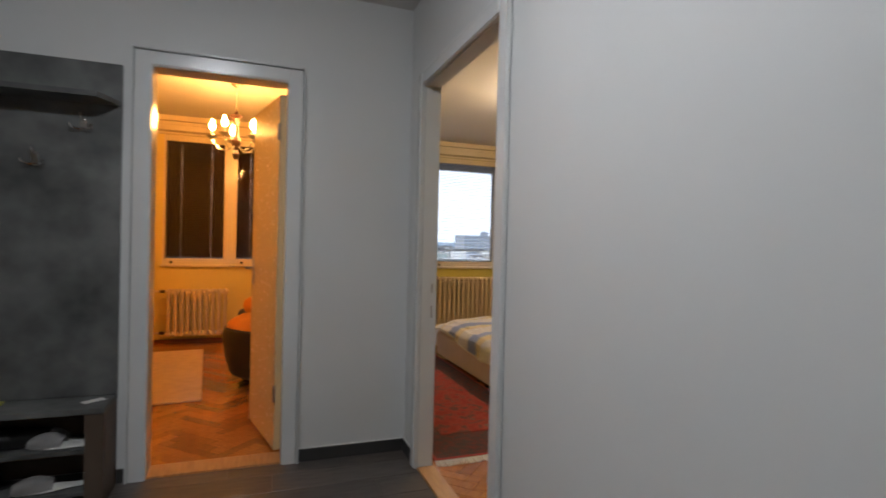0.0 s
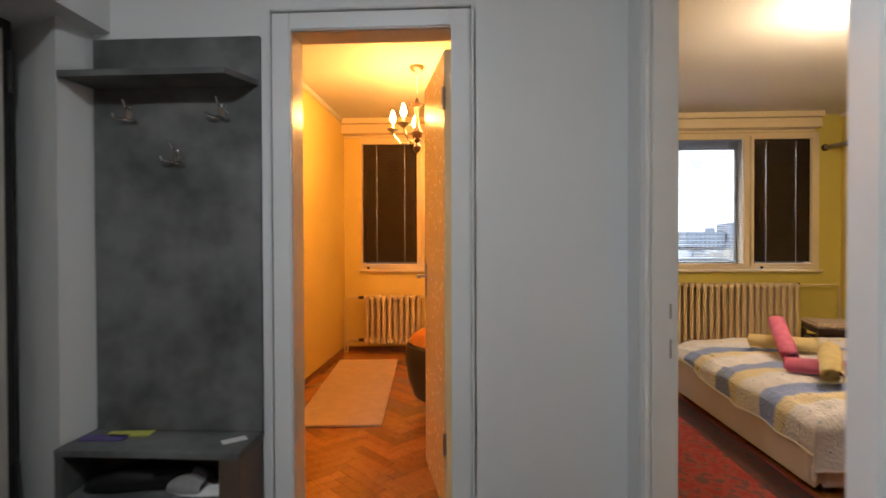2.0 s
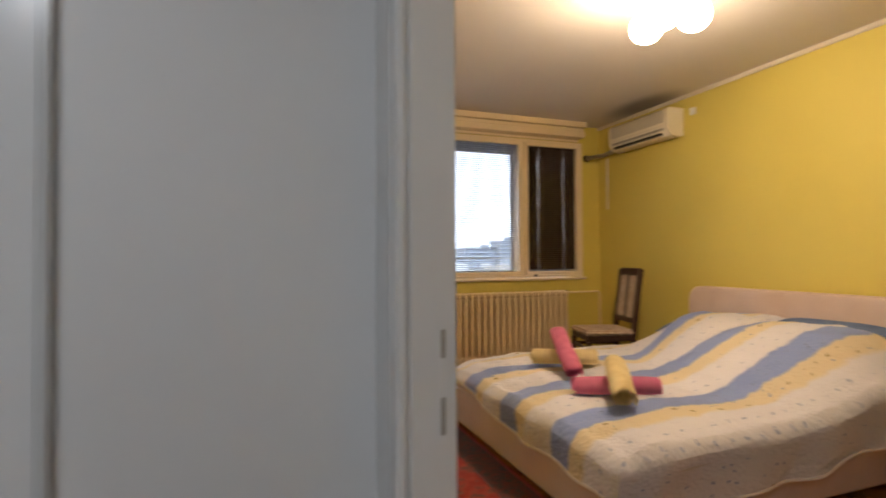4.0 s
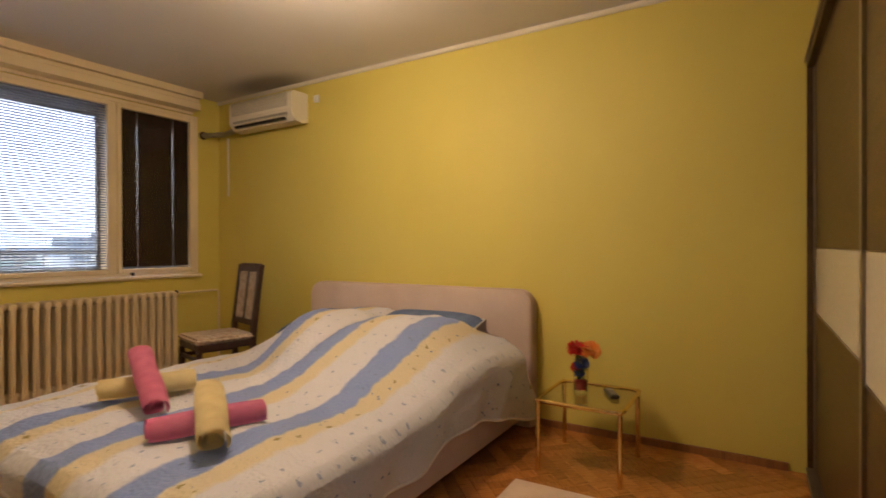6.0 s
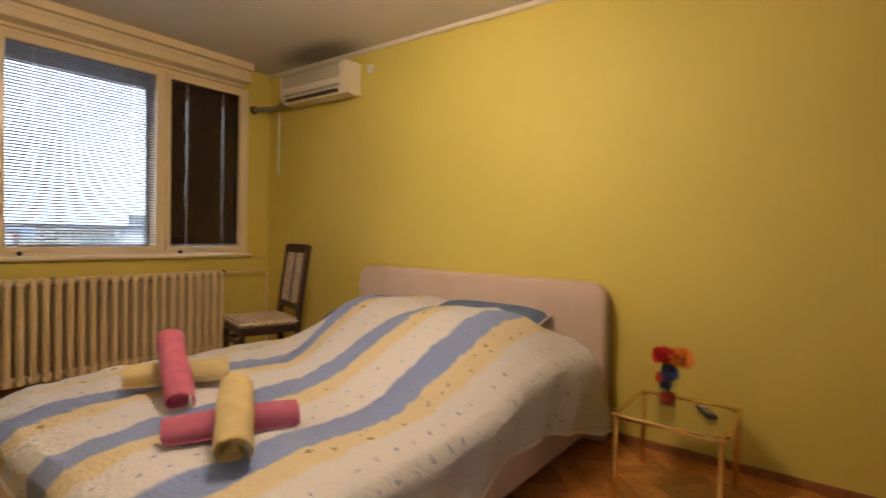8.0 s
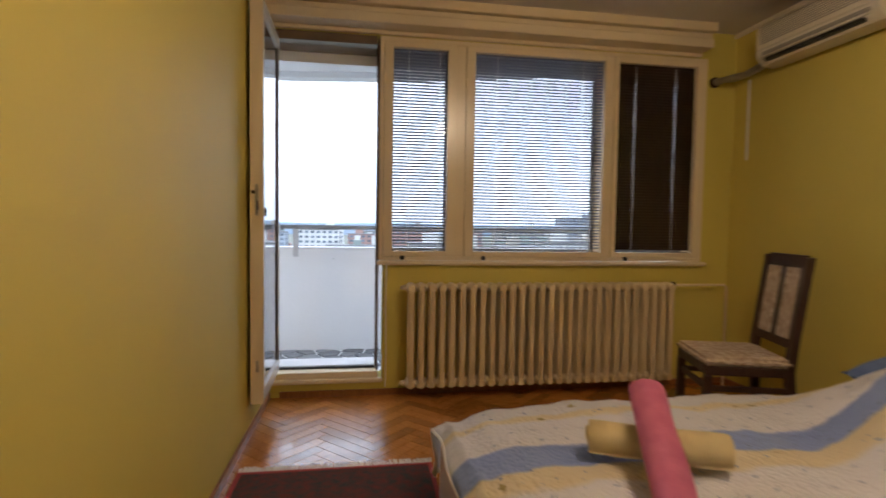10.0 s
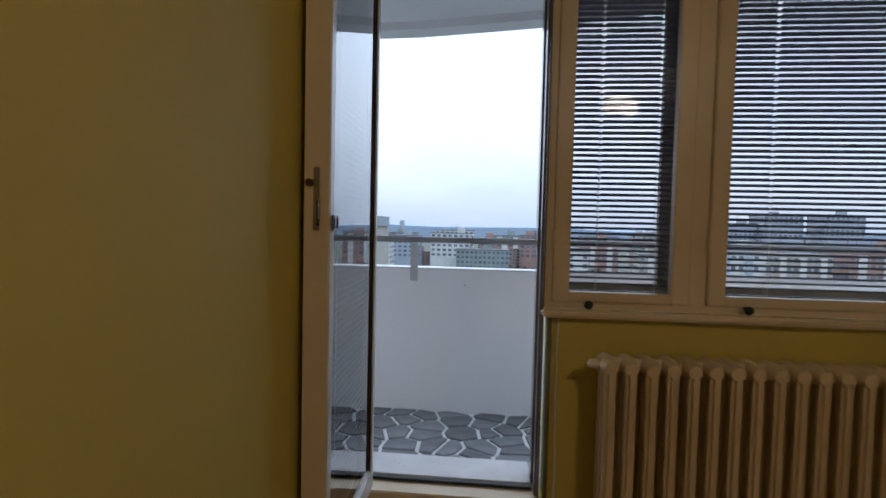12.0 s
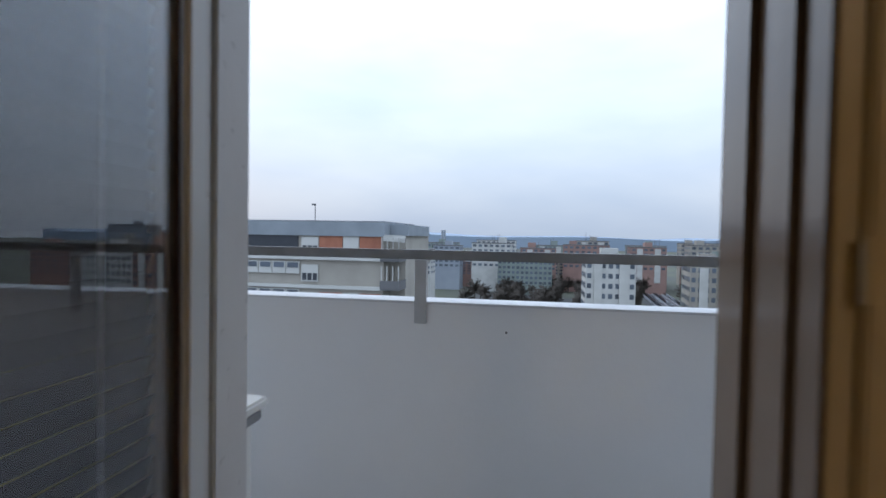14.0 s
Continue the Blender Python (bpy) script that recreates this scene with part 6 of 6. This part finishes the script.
CITY = [
    (21, 150, 12.5, 12, -4.6, 0, M_PALE, "pale apartment tower with white balcony stacks", 10, 7, M_PALE),
    (-4, 300, 30, 12, -11.5, 0, M_GREENF, "long grey-green apartment block", 7, 12, None),
    (53, 168, 14, 14, -6.0, -6, M_BEIGE, "beige apartment block among bare trees", 9, 8, M_PALE),
    (66, 158, 17, 14, -4.2, -6, M_PALE, "pale apartment block with dark windows", 10, 9, M_HAZE),
    (92, 176, 24, 14, -5.2, 3, M_BEIGE, "long beige apartment block", 9, 12, M_PALE),
    (122, 180, 22, 14, -4.0, 0, M_BRICKFAR, "hazy brick apartment block", 9, 11, M_PALE),
    (150, 190, 26, 14, -5.0, 0, M_PALE, "long pale apartment block", 9, 12, None),
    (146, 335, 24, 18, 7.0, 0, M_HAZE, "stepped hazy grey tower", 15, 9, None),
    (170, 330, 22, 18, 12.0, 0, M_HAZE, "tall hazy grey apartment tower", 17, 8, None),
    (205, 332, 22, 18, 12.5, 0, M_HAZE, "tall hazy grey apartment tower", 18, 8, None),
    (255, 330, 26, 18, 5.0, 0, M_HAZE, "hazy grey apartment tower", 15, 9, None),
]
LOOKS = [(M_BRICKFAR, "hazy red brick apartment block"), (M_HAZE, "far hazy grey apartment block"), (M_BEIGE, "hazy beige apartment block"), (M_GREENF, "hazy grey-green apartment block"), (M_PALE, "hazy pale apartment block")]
rc = random.Random(33)
for yy, x0, x1, base in ((215, -75, 190, -6.5), (262, -95, 230, -5.0), (345, -62, 100, -13.5), (320, -120, 120, -3.4), (390, -140, 300, -2.4)):
    x = x0
    while x < x1:
        w = rc.uniform(14, 30)
        m, lab = rc.choice(LOOKS)
        if yy > 300 or not -0.14 < (x + w / 2) / yy < 0.29:
            CITY.append((x + w / 2, yy + rc.uniform(-12, 12), w, 12, base + rc.uniform(-2.2, 1.8), rc.uniform(-5, 5), m, lab, 10, int(w / 3.2), rc.choice((None, M_PALE))))
        x += w + rc.uniform(1, 14)
for row in CITY:
    x, y, w, d, top, turn, wall, label, st, cols, strip = row
    block(x, y, w, d, top, turn, wall, label, st, cols, strip=strip)
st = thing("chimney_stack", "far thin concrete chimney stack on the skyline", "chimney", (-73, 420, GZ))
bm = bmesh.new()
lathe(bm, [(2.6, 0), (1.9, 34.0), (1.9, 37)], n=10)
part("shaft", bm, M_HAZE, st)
bm = bmesh.new()
for k in range(60):
    a0, a1 = -1500 + 50 * k, -1450 + 50 * k
    h0, h1 = (34 + 12 * noise.noise(Vector((q * 0.004, 3, 0))) + 5 * noise.noise(Vector((q * 0.02, 7, 0))) for q in (a0, a1))
    v = [bm.verts.new(p) for p in ((a0, 1500, GZ - 1), (a1, 1500, GZ - 1), (a1, 1500, GZ + h1), (a0, 1500, GZ + h0), (a1, 1900, GZ + h1 * 1.15), (a0, 1900, GZ + h0 * 1.15))]
    bm.faces.new(v[:4])
    bm.faces.new((v[3], v[2], v[4], v[5]))
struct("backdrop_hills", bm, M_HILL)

rt = random.Random(21)
tree_src = None
for k in range(120):
    y = rt.uniform(215, 332)
    x = y * rt.uniform(-0.13, 0.28)
    if abs(x - 0.235 * y) < 9 or abs(y - 300) < 9:
        continue
    if tree_src is None:
        tree_src = thing("tree", "bare winter tree between the apartment blocks", "tree", (x, y, GZ), group="bare winter trees")
        bm = bmesh.new()
        tube(bm, [(0, 0, 0), (0.1, 0, 3), (0, 0.1, 6.5)], [0.3, 0.22, 0.08], 6)
        part("trunk", bm, M_TREE, tree_src)
        bm = bmesh.new()
        for _ in range(150):
            d = Vector((rt.gauss(0, 1), rt.gauss(0, 1), rt.uniform(0.1, 1.3))).normalized()
            p = Vector((0, 0, rt.uniform(2.5, 6)))
            q = p + d * rt.uniform(1.2, 3.6)
            s = d.cross(Vector((0, 0, 1))) * 0.10
            bm.faces.new([bm.verts.new(c) for c in (p - s, p + s, q + s * 1.5 + Vector((0, 0, 0.4)), q - s)])
        part("crown", bm, M_TREE, tree_src, smooth=False)
    else:
        copy_thing(tree_src, pose(x, y, GZ, rz=rt.uniform(0, 360)) @ Matrix.Scale(rt.uniform(0.8, 1.35), 4))
car_src = None
for k in range(60):
    x, y = 60.0 + 5.4 * (k % 3) + 0.08 * k, 262 + 2.9 * (k // 3)
    if car_src is None:
        car_src = thing("car", "parked grey car in a row below the buildings", "car", (x, y, GZ + 0.05), group="parked cars")
        part("body", bbox(-2.1, 2.1, -0.85, 0.85, 0.3, 0.85, 0.12, 2), M_CARW, car_src)
        part("cabin", bbox(-1.1, 1.2, -0.72, 0.72, 0.86, 1.4, 0.18, 2), M_DARKWIN, car_src, "dark glazed cabin")
        for wx in (-1.3, 1.3):
            bm = bmesh.new()
            tube(bm, [(wx, -0.86, 0.3), (wx, 0.86, 0.3)], 0.3, 10)
            part("wheels", bm, M_RUBBER, car_src)
    else:
        copy_thing(car_src, pose(x, y, GZ + 0.05, rz=rt.uniform(-4, 4)))


# ---------- floor pieces ----------
def herringbone(name, x0, x1, y0, y1, lw, ww, material, near):
    """Parquet blocks in herringbone, cut to the room; those nearest to the walk are pieces of their own."""
    root = tagged(new(name), "", kind="structure")
    me = bpy.data.meshes.new("parquet_block")
    bm = bbox(-lw / 2 + 0.0007, lw / 2 - 0.0007, -ww / 2 + 0.0007, ww / 2 - 0.0007, 0.0005, 0.009, 0.0012, 1)
    bm.transform(Matrix.Rotation(radians(90), 4, "Z"))
    bm.to_mesh(me)
    bm.free()
    me.materials.append(material)
    spots = []
    s = math.sqrt(0.5)
    n = int(6 / ww)
    for i in range(-n, n):
        for k in range(-12, 13):
            for kind in (0, 1):
                if kind == 0:
                    u, v, a = lw / 2 + i * ww + k * 2 * lw * 0 + 0, ww / 2 + i * ww, 0
                    u += k * 2 * lw
                else:
                    u, v, a = ww / 2 + i * ww + k * 2 * lw, ww + lw / 2 + i * ww, 90
                for shift in (0,):
                    x, y = (u * s - v * s), (u * s + v * s)
                    spots.append((x, y, a + 45))
    done = []
    for x, y, a in spots:
        px, py = x + (x0 + x1) / 2, y + (y0 + y1) / 2
        ext = (lw + ww) / 2 * s
        if x0 + ext - 0.01 <= px <= x1 - ext + 0.01 and y0 + ext - 0.01 <= py <= y1 - ext + 0.01:
            done.append((px, py, a, None))
        elif x0 - ext < px < x1 + ext and y0 - ext < py < y1 + ext:
            b2 = bmesh.new()
            b2.from_mesh(me)
            b2.transform(pose(px, py, 0, rz=a - 90))
            for co, no in (((x0, 0, 0), (-1, 0, 0)), ((x1, 0, 0), (1, 0, 0)), ((0, y0, 0), (0, -1, 0)), ((0, y1, 0), (0, 1, 0))):
                bmesh.ops.bisect_plane(b2, geom=list(b2.verts) + list(b2.edges) + list(b2.faces), plane_co=co, plane_no=no, clear_outer=True)
            if len(b2.faces) > 2:
                m2 = bpy.data.meshes.new("cut_block")
                b2.transform(pose(px, py, 0, rz=a - 90).inverted())
                b2.to_mesh(m2)
                m2.materials.append(material)
                done.append((px, py, a, m2))
            b2.free()
    done.sort(key=lambda d: near(d[0], d[1]))
    for px, py, a, m2 in done[:300]:
        o = new("parquet_block", m2 or me)
        o.parent = root
        o.matrix_basis = pose(px, py, 0, rz=a - 90)
    rest = done[300:]
    if rest:
        groups = [rest[i::4] for i in range(4)]
        for g in groups:
            bm = bmesh.new()
            for px, py, a, m2 in g:
                t = bpy.data.meshes.new("t")
                t = (m2 or me).copy()
                t.transform(pose(px, py, 0, rz=a - 90))
                bm.from_mesh(t)
                bpy.data.meshes.remove(t)
            o = part("parquet_field", bm, material, root, smooth=False)
            tagged(o, kind="stuff")
    return root


herringbone("parquet_bedroom", BW, EAST, SOUTH, WIN, 0.34, 0.068, M_PARQ, lambda x, y: min(math.hypot(x - 1.7, y - 5.6), math.hypot(x - 4.0, y - 2.4), math.hypot(x - 1.3, y - 2.2)))
herringbone("parquet_small_room", OW, OE, N + T, WIN, 0.34, 0.068, M_PARQ, lambda x, y: math.hypot(x - 0.1, y - 3.0))

# dark laminate planks in the hall
lam = tagged(new("laminate_hall"), "", kind="structure")
rl = random.Random(9)
y, row = -2.2, 0
while y < N - 0.001:
    w = min(0.19, N - y)
    x = -1.9 - rl.uniform(0, 1.1)
    while x < E:
        a, b = max(x, -1.9), min(x + 1.2, E)
        if b - a > 0.01:
            o = part("laminate_plank", bbox((a - b) / 2 + 0.0006, (b - a) / 2 - 0.0006, 0.0006, w - 0.0006, 0.0005, 0.008, 0.0012, 1), M_LAM, lam, smooth=False)
            o.location = ((a + b) / 2, y, 0)
        x += 1.2
    y += 0.19
